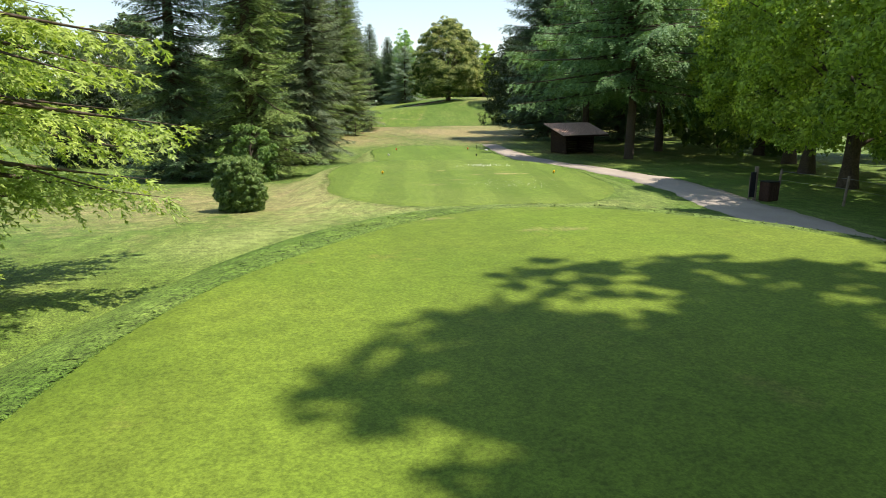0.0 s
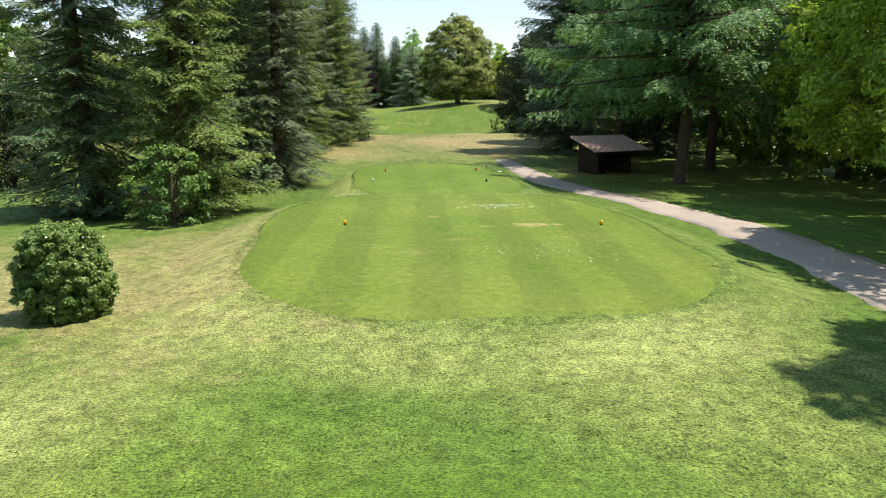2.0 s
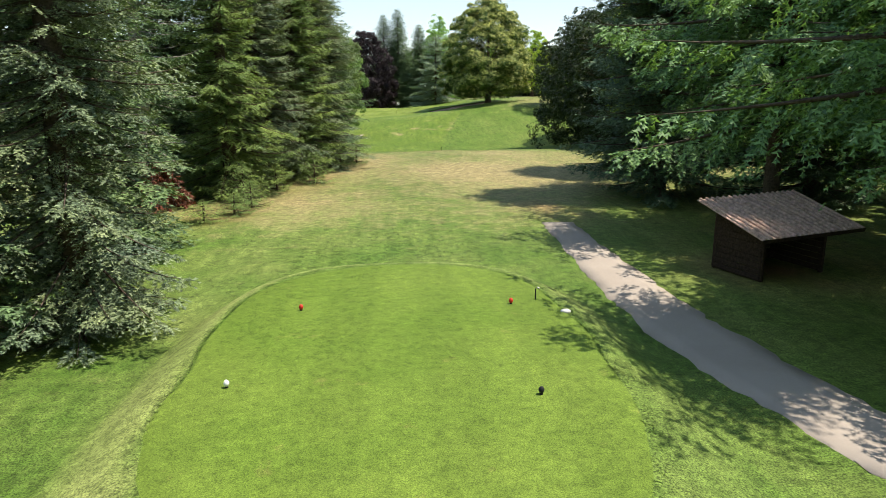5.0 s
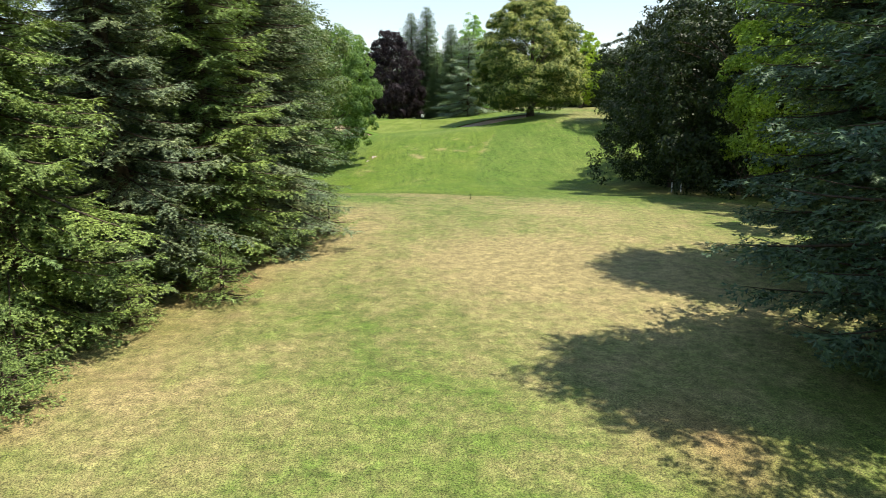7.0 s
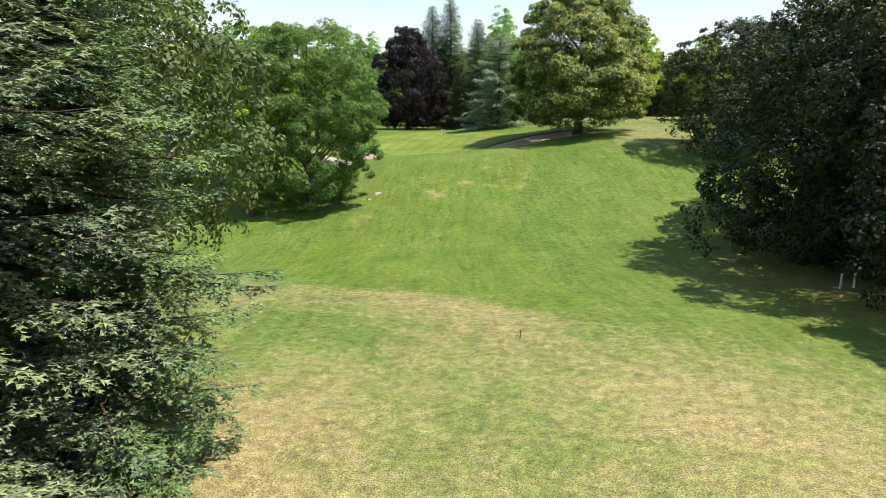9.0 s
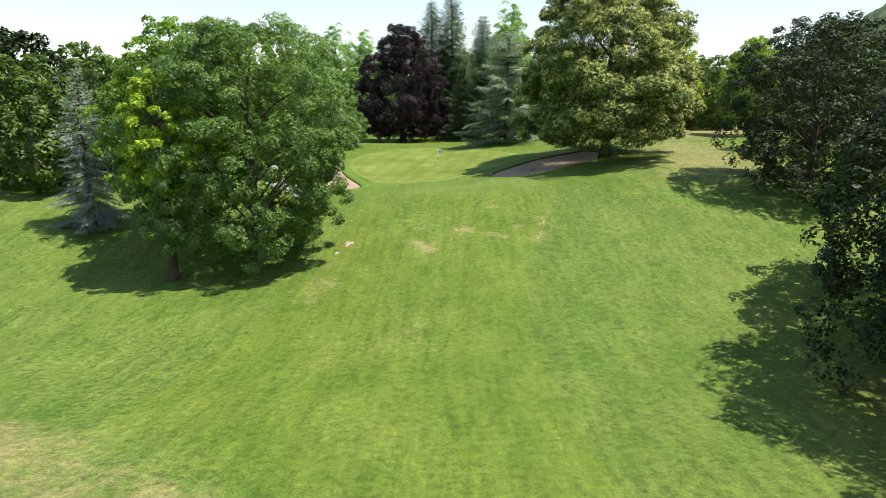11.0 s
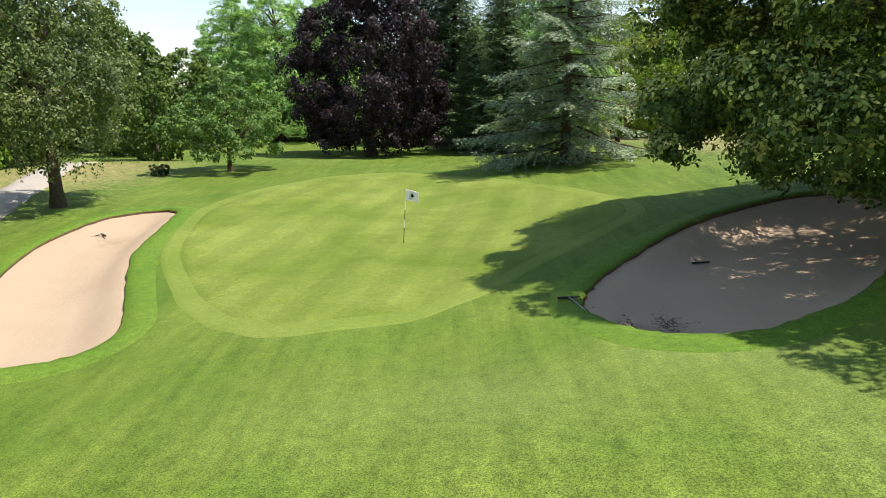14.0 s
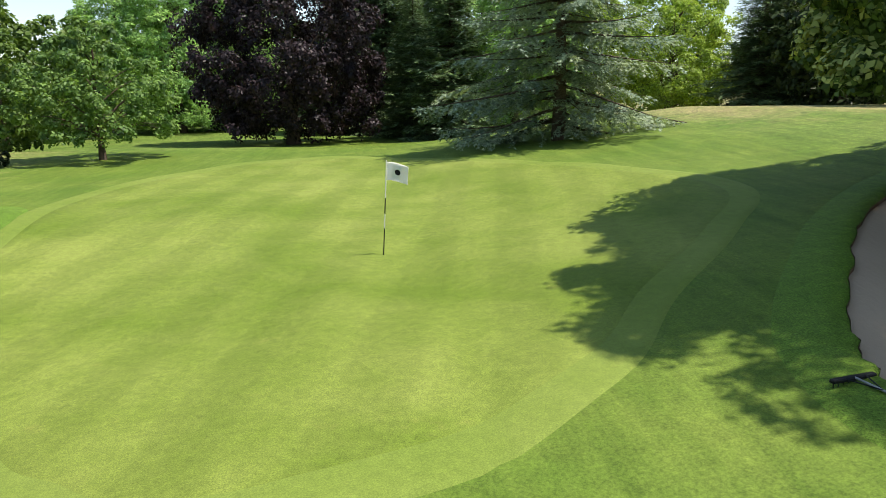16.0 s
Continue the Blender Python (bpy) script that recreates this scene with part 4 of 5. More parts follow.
    mesh_part("crown", np_mesh("crown", v, f), mat, root)
    return root


def plant(root, x, y, turn=0.0, size=1.0, wide=None, sink=0.05):
    w = size if wide is None else wide
    root.matrix_world = pose(x, y, height(x, y) - sink, 0, 0, turn) @ Matrix.Diagonal((w, w, size, 1))
    return root


def again(root, x, y, turn, size=1.0, label="", wide=None):
    """Another tree of the same growth."""
    w = size if wide is None else wide
    ob = copy_thing(root, Matrix())
    ob.matrix_basis = pose(x, y, height(x, y) - 0.05, 0, 0, turn) @ Matrix.Diagonal((w, w, size, 1))
    return tagged(ob, label)


ROUND = [0.45, 0.85, 1.0, 0.98, 0.88, 0.68, 0.3]
TALL = [0.5, 0.8, 0.95, 1.0, 0.92, 0.8, 0.6, 0.25]
CONE = [0.75, 1.0, 0.92, 0.8, 0.64, 0.46, 0.25, 0.06]

# tall spruces behind the green, and their like elsewhere
far_spruce = plant(conifer("spruce", "very tall dark spruce behind the copper beech", NEEDLE_DARK, 40, 26, 4.6, gap=0.55, per=8, taper=0.72, twig_len=0.75, side_gap=0.42, side_reach=0.5, twig_gap=0.34, rough=0.25, group="spruces behind the green"), 1.3, 217.0, 0, 1.0, 1.25)

# spruces beside the tees and the rough
ROW = "spruces beside the fairway"
s_green = plant(conifer("spruce", "tall spruce with fresh green drooping boughs to the grass", NEEDLE_GREEN, 1, 22, 3.3, taper=0.7, group=ROW), -12.4, 37.8)
s_dark = plant(conifer("spruce", "tall dark green spruce with dense boughs", NEEDLE_DARK, 2, 22, 3.4, taper=0.7, group=ROW), -16.8, 39.0)
s_blue = plant(conifer("spruce", "grey-blue spruce with drooping boughs beside the tee", NEEDLE_BLUE, 3, 22, 3.0, taper=0.7, group=ROW), -9.6, 48.6)
again(far_spruce, -13.6, 47.5, 70, 0.74, "tall dark green spruce with dense boughs", wide=0.8)
again(far_spruce, -13.0, 56.5, 200, 0.7, "tall dark green spruce with dense boughs", wide=0.8)
bare = plant(conifer("spruce", "old spruce with a bare grey trunk and dead lower boughs", NEEDLE_DARK, 4, 20, 3.6, first=1.5, bark=BARK_PALE, trunk=0.52, bare=10.0, group=ROW), -13.8, 66.3)
again(s_green, -10.3, 69.0, 40, 0.92, wide=0.98)
again(s_blue, -9.4, 73.6, 120, 0.95, "grey-green spruce with dense layered boughs", wide=1.15)
again(s_green, -7.7, 77.2, 250, 0.9, wide=1.1)
again(s_blue, -6.9, 81.2, 20, 0.92, "grey-green spruce with dense layered boughs", wide=1.25)
again(s_dark, -6.4, 85.2, 310, 0.85, wide=1.05)
again(far_spruce, -14.5, 74.0, 10, 0.72, "tall dark green spruce with dense boughs", wide=0.85)
again(far_spruce, -12.6, 81.5, 140, 0.7, "tall dark green spruce with dense boughs", wide=0.85)
again(far_spruce, -11.5, 88.0, 230, 0.66, "tall dark green spruce with dense boughs", wide=0.8)
low = plant(conifer("young_spruce", "low bushy young spruce at the edge of the row", NEEDLE_GREEN, 5, 2.2, 1.3, first=0.15, gap=0.36, droop=0.1, twig_len=0.3, group=ROW), -6.0, 73.0)
again(low, -8.0, 70.6, 100, 0.8)
again(low, -4.9, 79.6, 200, 0.85)
again(low, -9.2, 67.0, 300, 1.0)
again(low, -9.9, 61.8, 30, 0.5, wide=0.95)
again(low, -8.9, 63.6, 70, 0.55, wide=0.95)
again(low, -8.5, 65.4, 170, 0.75, wide=0.9)
again(low, -3.9, 82.6, 250, 0.9, wide=1.0)

# light tree close by at the start
plant(conifer("swamp_cypress", "lime-green feathery conifer with wide drooping branches", NEEDLE_LIME, 6, 15, 4.9, first=2.0, gap=0.5, per=7, droop=0.24, upturn=0.05, taper=0.6, twig=TWIG_SOFT, twig_len=0.36, side_gap=0.2, side_reach=0.26, twig_gap=0.14, hang=0.7, rough=0.3, each=True), -15.0, 9.8, 40)

# larches and pines beyond the path
LARCH = dict(first=5.0, gap=0.62, per=6, droop=0.17, upturn=0.08, taper=0.5, twig=TWIG_SOFT, twig_len=0.5, side_gap=0.3, side_reach=0.3, twig_gap=0.2, hang=0.75, rough=0.5, each=True)
l_one = plant(conifer("larch", "tall larch with drooping soft green sprays beside the hut", NEEDLE_LARCH, 7, 17.5, 7.6, group="larches by the hut", **LARCH), 13.3, 44.2, 15)
again(l_one, 19.4, 52.0, 160, 1.05)
again(l_one, 14.6, 57.0, 250, 0.95, wide=0.98)
p_one = plant(conifer("pine", "tall dark pine with heavy low boughs", NEEDLE_PINE, 8, 19, 5.4, first=0.9, gap=0.52, per=6, droop=0.22, upturn=0.15, taper=0.5, twig=TWIG_SOFT, twig_len=0.55, side_gap=0.28, side_reach=0.32, twig_gap=0.2, hang=0.45, rough=0.45, group="pines by the path", each=True), 13.6, 66.3, 0)
again(p_one, 17.0, 75.5, 120, 0.98)
again(p_one, 21.0, 64.0, 240, 1.0)

WOOD = "trees of the woods around"
w_one = plant(broadleaf("woodland_tree", "dense green tree of the surrounding woods", LEAF_WOOD, 51, 14, 5.8, 0.4, ROUND, 180, 13, 0.85, lump=1.3, group=WOOD, split=0.0), -44, 88)
w_two = plant(broadleaf("woodland_tree", "olive-green tree of the surrounding woods", LEAF_OLIVE_SHADED, 52, 15, 5.4, 0.4, TALL, 180, 13, 0.85, lump=1.3, group=WOOD, split=0.0), -35, 96)

# broad-leaved trees on the wood's edge to the right
EDGE = "trees at the wood's edge"
b_mid = plant(broadleaf("broadleaf_tree", "leafy green broad-leaved tree, branches down to the ground", LEAF_MID, 21, 15, 5.4, 1.9, [0.75, 0.95, 1.0, 0.98, 0.9, 0.7, 0.35], 470, 42, 0.29, group=EDGE, lump=0.95), 18.2, 31.5)
b_olive = plant(broadleaf("broadleaf_tree", "olive-green broad-leaved tree at the wood's edge", LEAF_OLIVE_SHADED, 22, 16, 7.2, 0.8, [0.7, 0.95, 1.0, 0.97, 0.88, 0.7, 0.35], 470, 36, 0.35, group=EDGE, lump=1.1), 23.0, 111.0)
again(b_mid, 14.8, 24.2, 80, 0.95)
again(b_mid, 13.4, 15.6, 200, 0.9)
again(b_mid, 21.0, 37.0, 160, 1.0)
again(w_one, 24.5, 45.5, 250, 1.05)
again(w_one, 27.0, 55.0, 30, 1.1)
again(w_one, 30.0, 68.0, 210, 1.1)
again(w_one, 26.5, 84.0, 100, 1.05)
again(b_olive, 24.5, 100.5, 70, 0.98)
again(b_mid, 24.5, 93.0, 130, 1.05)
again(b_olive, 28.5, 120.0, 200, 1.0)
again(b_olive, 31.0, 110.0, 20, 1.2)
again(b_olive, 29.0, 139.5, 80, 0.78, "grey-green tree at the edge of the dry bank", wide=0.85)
again(w_two, 34.0, 108.0, 290, 1.1)
tall = plant(broadleaf("tall_oak", "tall high-crowned oak that shades the back tee", LEAF_OAK, 28, 26, 7.0, 9.0, ROUND, 410, 26, 0.68, lump=1.6, group=EDGE), 5.5, -4.5, 0, 1.0, 0.93)
again(tall, 10.0, -13.0, 120, 0.9)
again(tall, 10.4, 0.8, 220, 0.8, wide=0.86)
again(tall, 13.4, 14.5, 300, 0.74, wide=0.72)

# left of the tees, behind
plant(broadleaf("shrub_tree", "round grey-green shrubby tree on the lawn", LEAF_OLIVE_SHADED, 23, 5.8, 3.1, 0.1, [0.9, 1.0, 0.95, 0.85, 0.65, 0.3], 200, 26, 0.3, lump=0.7), -25.4, 50.2)
plant(broadleaf("weeping_birch", "tall weeping birch with hanging grey-green branches", LEAF_BIRCH, 24, 11, 3.8, 2.2, TALL, 200, 34, 0.26, bark=BARK_BIRCH, weep=2.6, lump=0.8), -29.5, 68.0)
plant(broadleaf("shrub", "light green leafy shrub in front of the spruce", LEAF_ASH, 25, 3.2, 1.4, 0.1, [0.8, 1.0, 0.95, 0.8, 0.45], 70, 26, 0.22, lump=0.45), -12.2, 34.4)
bush = plant(broadleaf("laurel_bush", "round glossy green laurel bush on the dry lawn", LEAF_LAUREL, 26, 2.25, 1.02, 0.03, [0.7, 0.92, 1.0, 1.0, 0.95, 0.84, 0.6], 700, 24, 0.105, lump=0.12, leaves=4, lobes=0.05, apart=0.6), -10.75, 21.3, 0, 0.84, 0.82)
plant(broadleaf("birch", "grey-green birch with light hanging twigs", LEAF_BIRCH, 27, 14, 3.9, 4.6, [0.6, 0.9, 1.0, 0.95, 0.8, 0.6, 0.3], 260, 40, 0.25, bark=BARK_BIRCH, weep=1.2, lump=0.8), -8.3, 91.8)

# trees about the green
plant(broadleaf("plane_tree", "bright green leafy tree over the gravel path", LEAF_FRESH, 43, 14.5, 5.4, 0.9, [0.7, 0.95, 1.0, 1.0, 0.92, 0.75, 0.4], 330, 44, 0.36, lump=1.15), -20.6, 157.6)
plant(broadleaf("ash_tree", "large dense ash tree with leaves down to the slope", LEAF_ASH, 31, 15.6, 6.3, 0.6, [0.7, 0.92, 1.0, 1.0, 1.0, 0.94, 0.8, 0.5], 520, 110, 0.25, lump=0.95), -11.6, 132.4)
plant(broadleaf("field_maple", "light green maple with a yellow-green side", LEAF_FRESH, 32, 15.2, 5.0, 1.2, ROUND, 330, 32, 0.36, lump=1.0), -18.2, 137.0)
plant(broadleaf("maple", "small yellow-green maple among darker trees", LEAF_BRIGHT, 33, 13.0, 2.8, 5.5, ROUND, 110, 40, 0.3, lump=0.8), -16.2, 129.4)
plant(conifer("silver_spruce", "silver-blue spruce with stiff boughs", NEEDLE_SILVER, 34, 12, 3.0, upturn=0.1), -25.8, 138.0)
lime = plant(broadleaf("lime_tree", "huge round lime tree with pale bracts, low boughs over the bunker", LEAF_LIME, 35, 18.0, 8.7, 1.45, [0.86, 0.98, 1.0, 0.98, 0.93, 0.84, 0.7, 0.48, 0.2], 880, 110, 0.26, lump=1.1, trunk=0.5, lobes=0.09, bracts=SUNLIT_BRACT), 16.8, 154.8)
plant(broadleaf("weeping_birch", "weeping birch with a dark trunk and hanging twigs", LEAF_BIRCH, 36, 12.6, 3.7, 3.6, [0.7, 1.0, 1.0, 0.9, 0.7, 0.5, 0.3], 300, 40, 0.24, bark=BARK, weep=2.2, lump=0.75), -17.4, 166.6)
plant(broadleaf("young_oak", "small young oak with a light green open crown", LEAF_ASH, 37, 7.0, 3.7, 1.1, [0.75, 1.0, 0.95, 0.75, 0.5, 0.3, 0.14], 150, 34, 0.3, lump=0.65, trunk=0.15), -13.5, 180.0)
plant(broadleaf("copper_beech", "large copper beech with dark purple leaves and short trunk", LEAF_BEECH, 38, 19.0, 6.9, 1.3, [0.8, 1.0, 1.0, 0.94, 0.85, 0.7, 0.48, 0.2], 560, 40, 0.42, lump=1.05, trunk=0.48, weep=0.8), -6.8, 202.3)
plant(conifer("cedar", "silvery blue-green cedar with wide layered branches", NEEDLE_CEDAR, 39, 14.6, 5.9, first=0.7, gap=0.85, per=6, droop=0.3, upturn=0.1, taper=0.5, twig=TWIG_SOFT, twig_len=0.52, side_gap=0.26, side_reach=0.36, twig_gap=0.19, hang=0.55, rough=0.5, trunk=0.35, each=True), 8.7, 177.3)
again(far_spruce, -2.5, 217.5, 100, 0.95, wide=1.25)
again(far_spruce, 7.2, 223.0, 220, 0.87, wide=1.25)
again(far_spruce, 3.6, 208.0, 220, 0.5, "dark green spruce beside the copper beech", wide=0.8)
again(far_spruce, 6.6, 204.0, 20, 0.62, "dark green spruce beside the copper beech", wide=1.0)
feather = plant(broadleaf("feathery_tree", "tall soft green tree with feathery foliage", LEAF_FEATHER, 41, 24.5, 6.8, 0.8, [0.8, 1.0, 0.98, 0.9, 0.78, 0.62, 0.42, 0.18], 760, 24, 0.4, lump=1.0, group="trees behind the green"), 12.2, 222.0)
again(feather, -27.0, 222.5, 60, 0.78, wide=0.95)
again(feather, -21.0, 221.5, 150, 0.84, wide=0.9)
again(feather, -15.8, 224.5, 240, 0.8, wide=0.85)
again(feather, 12.6, 206.0, 30, 0.72, wide=0.75)
again(b_mid, 20.0, 212.0, 20, 0.95)
again(b_mid, 27.0, 206.0, 110, 1.0)
again(far_spruce, 31.0, 198.0, 110, 0.5, "dark conifer on the dry bank", wide=0.9)
again(b_olive, 37.0, 200.0, 310, 0.8)
plant(broadleaf("maple", "bright yellow-green maple behind the lime tree", LEAF_BRIGHT, 42, 14, 4.6, 0.9, ROUND, 170, 26, 0.44, lump=1.1), 30.5, 181.0)
again(b_olive, 37.5, 156.5, 40, 0.72, "olive-green tree on the dry bank", wide=0.65)
again(b_mid, 39.0, 174.5, 10, 0.8, "green tree on the dry bank", wide=0.62)

# woods that close the view
rw = random.Random(8)
for k, (x, y, s) in enumerate([(-52, 78, 1.0), (-58, 98, 1.1), (-46, 110, 0.95), (-62, 62, 1.1), (-40, 128, 0.8), (-36, 148, 0.85), (-44, 160, 0.9), (-33, 207, 0.95), (-28, 211, 0.8), (-38, 199, 0.85), (-30, 198, 0.55), (-43, 186, 0.8), (-12, 232, 1.0), (6, 232, 1.1), (-40, 214, 1.05), (34, 192, 0.8), (42, 204, 0.95), (40, 186, 0.8), (-25, 236, 1.0), (-18, 238, 0.9), (-23, 190, 0.5), (-33, 172, 0.8), (-31, 184, 0.75), (-35, 160, 0.8),
                               (-48, 205, 1.0), (-54, 190, 0.95), (-32, 238, 0.9), (-10, 246, 1.0), (0, 240, 1.1), (18, 240, 1.0), (28, 232, 1.0), (36, 224, 1.05), (44, 214, 1.0), (50, 200, 0.95),
                               (54, 184, 0.95), (56, 168, 1.0), (48, 150, 1.0), (44, 132, 1.05), (40, 118, 1.1), (38, 92, 1.1), (36, 78, 1.1), (34, 40, 1.1), (32, 28, 1.1), (28, 16, 1.1), (24, 6, 1.0), (20, -8, 1.0),
                               (-30, 2, 1.0), (-34, 20, 1.0), (-42, 36, 1.0), (-50, 50, 1.0), (-20, -22, 1.0), (0, -30, 1.1), (14, -24, 1.0), (-64, 130, 1.1), (-62, 165, 1.1), (-70, 220, 1.1), (-20, 250, 0.9), (64, 220, 1.1), (70, 190, 1.1)]):
    again(w_two if k % 3 == 0 else w_one, x, y, rw.uniform(0, 360), s * rw.uniform(0.9, 1.1))


def far_hill():
    """A wooded hill beyond the course."""
    nx, ny = 240, 150
    x, y = (a.ravel() for a in np.meshgrid(np.linspace(-1, 1, nx), np.linspace(-1, 1, ny)))
    form = np.clip(1 - (x ** 2 + y ** 2), 0, 1) ** 0.8
    r = np.random.RandomState(4)
    px, py = x * 340 + 680, y * 300 + 740
    crowns = 5 * np.abs(np.sin(px * 0.31 + 2 * np.sin(py * 0.11))) * np.abs(np.sin(py * 0.29 + 2 * np.sin(px * 0.13))) + r.uniform(0, 2.5, len(x))
    v = np.stack([px, py, form * 170 + crowns * (form > 0) - 6], -1)
    a = (np.arange(ny - 1)[:, None] * nx + np.arange(nx - 1)).ravel()
    ob = mesh_part("far_hill", np_mesh("far_hill", v, np.stack([a, a + 1, a + nx + 1, a + nx], -1)), HAZY_HILL_WOOD)
    return tagged(ob, "distant wooded green hill", "hill", kind="structure")


far_hill()


# ---- small things ----
def hut():
    """The open shelter: boarded side, posts and a sloping ribbed roof."""
    x0, y0, turn = 10.6, 50.3, 18.0
    root = tagged(empty("shelter_hut", x0, y0, height(x0, y0), turn), "dark wooden shelter hut with a sloping brown ribbed roof", "hut")
    W, D, FRONT, BACK = 2.7, 2.0, 1.52, 2.1
    for px, py, h in ((0, 0, FRONT), (W, 0, FRONT), (0, D, BACK), (W, D, BACK), (W / 2, D, BACK)):
        part("post", box(bmesh.new(), px, py, h / 2 - 0.1, 0.11, 0.11, h + 0.2, bevel=0.008), WOOD_DARK, root)
    for k in range(10):
        z = 0.12 + k * 0.2
        part("board", box(bmesh.new(), W / 2, D + 0.06, z, W + 0.1, 0.03, 0.188, bevel=0.006), WOOD_DARK, root)
        if z < 2.1:
            reach = D if z < FRONT - 0.1 else max(0.3, D * (BACK - z) / (BACK - FRONT))
            for px in (-0.07, W + 0.07):
                part("board", box(bmesh.new(), px, D - reach / 2, z, 0.03, reach, 0.188, bevel=0.006), WOOD_DARK, root)
    part("bench", box(bmesh.new(), W / 2, D - 0.35, 0.45, W - 0.2, 0.4, 0.05, bevel=0.01), WOOD_DARK, root)
    slope = math.atan2(BACK - FRONT, D)
    m = Matrix.Translation((0, 0, FRONT + 0.06)) @ Matrix.Rotation(slope, 4, "X")
    L = D / math.cos(slope)
    for px in (0.0, W / 2, W):
        part("rafter", box(bmesh.new(), px, L / 2, -0.03, 0.07, L + 0.7, 0.1, m), WOOD_DARK, root)
    roof = part("roof", box(bmesh.new(), W / 2 + 0.35, L / 2, 0.05, W + 1.9, L + 0.9, 0.03, m), TILE, root, "brown weathered roof of ribbed sheets")
    n = 18
    for k in range(n):
        px = -0.6 + (W + 1.9) * (k + 0.5) / n
        bm = bmesh.new()
        rod(bm, m @ Vector((px, -0.46, 0.075)), m @ Vector((px, L + 0.46, 0.075)), 0.055, sides=8)
        part("rib", bm, TILE, roof)
    part("fascia", box(bmesh.new(), W / 2 + 0.35, -0.46, 0.0, W + 1.9, 0.03, 0.13, m), WOOD_DARK, root)


hut()


def waste_bin(x, y):
    root = tagged(empty("waste_bin", x, y, height(x, y), 12), "dark brown boxed waste bin beside the path", "bin")
    part("box", box(bmesh.new(), 0, 0, 0.36, 0.5, 0.45, 0.72, bevel=0.02), BROWN_BIN, root)
    for k in range(5):
        part("slat", box(bmesh.new(), -0.2 + k * 0.1, -0.235, 0.37, 0.085, 0.02, 0.66, bevel=0.005), BROWN_BIN, root)
    part("rim", box(bmesh.new(), 0, 0, 0.735, 0.54, 0.49, 0.035, bevel=0.01), BLACK, root)


def notice_post(x, y):
    root = tagged(empty("notice_post", x, y, height(x, y), -8), "black hole sign on a weathered wooden post", "sign")
    part("post", box(bmesh.new(), 0.12, 0.05, 0.6, 0.11, 0.11, 1.4, bevel=0.012), WOOD_GREY, root)
    plate = part("panel", box(bmesh.new(), -0.02, -0.03, 0.62, 0.2, 0.05, 0.95, bevel=0.01), BLACK, root)
    part("leg", rod(bmesh.new(), (-0.12, 0, -0.1), (-0.12, 0, 0.9), 0.02), WOOD_GREY, root)


waste_bin(8.5, 20.5)
notice_post(7.95, 20.7)


def fence():
    """A low wire fence on the far side of the path."""
    root = tagged(empty("wire_fence", 10.0, 20.0, height(10.0, 20.0)), "low wire fence with grey wooden posts along the path", "fence")
    ends = [(9.9, 22.0), (10.0, 18.5), (9.6, 15.0), (9.0, 11.5)]
    tops = []
    for x, y in ends:
        z = height(x, y) - height(10.0, 20.0)
        a = Vector((x - 10.0, y - 20.0, z - 0.2))
        b = a + Vector((0.1, 0.0, 1.25))
        part("post", rod(bmesh.new(), a, b, 0.05, 0.045), WOOD_GREY, root)
        tops.append(b)
    for a, b in zip(tops, tops[1:]):
        for d in (0.1, 0.45):
            part("wire", rod(bmesh.new(), a - Vector((0, 0, d)), b - Vector((0, 0, d)), 0.006, sides=5), GREY_METAL, root)


fence()


def tee_marker(x, y, mat, label, group):
    z = height(x, y) + 0.03
    root = tagged(empty("tee_marker", x, y, z, 20), label, "tee marker", group)
    bm = bmesh.new()
    bmesh.ops.create_uvsphere(bm, u_segments=14, v_segments=9, radius=0.055, matrix=Matrix.Translation((0, 0, 0.09)) @ Matrix.Diagonal((1, 1, 1.25, 1)))
    part("head", bm, mat, root, soft=True)
    bm = rod(bmesh.new(), (0, 0, -0.05), (0, 0, 0.05), 0.035, 0.028, 10)
    part("spike", bm, BLACK, root)


for x, y in ((-5.5, 28.3), (2.35, 27.45)):
    tee_marker(x, y, YELLOW, "yellow ball-shaped marker on the striped tee", "yellow tee markers")
for x, y in ((-4.33, 42.3), (1.45, 41.5)):
    tee_marker(x, y, WHITE if x < 0 else BLACK, "small ball-shaped marker on the front tee", "front tee markers")
for x, y in ((-3.5, 46.6), (1.8, 46.6)):
    tee_marker(x, y, RED, "red ball-shaped marker on the front tee", "red tee markers")


def tee_sign(x, y):
    root = tagged(empty("tee_post", x, y, height(x, y)), "thin dark post with a small slanted cap on the tee", "post")
    part("stake", rod(bmesh.new(), (0, 0, -0.1), (0, 0, 0.32), 0.018), BLACK, root)
    part("cap", box(bmesh.new(), 0, 0, 0.34, 0.06, 0.04, 0.05, Matrix.Rotation(0.2, 4, "Y"), bevel=0.008), GREY_METAL, root)


tee_sign(2.5, 46.9)


def stone(x, y):
    bm = bmesh.new()
    bmesh.ops.create_icosphere(bm, subdivisions=2, radius=0.14, matrix=Matrix.Diagonal((1, 0.65, 0.45, 1)))
    for v in bm.verts:
        v.co *= 1 + 0.18 * noise.noise(v.co * 9)
    ob = part("stone", bm, STONE, soft=True)
    ob.location = (x, y, height(x, y) + 0.03)
    tagged(ob, "flat pale stone on the grass by the tee", "stone")


stone(3.05, 45.9)


def white_posts():
    for x, y in ((20.3, 103.8), (21.2, 104.2)):
        root = tagged(empty("marker_post", x, y, height(x, y), 8), "short white marker post in the shade of trees", "post", "white posts")
        part("post", box(bmesh.new(), 0, 0, 0.32, 0.1, 0.06, 0.85, bevel=0.012), WHITE, root)
        part("cap", box(bmesh.new(), 0, 0, 0.76, 0.11, 0.07, 0.03, bevel=0.008), WHITE, root)


white_posts()


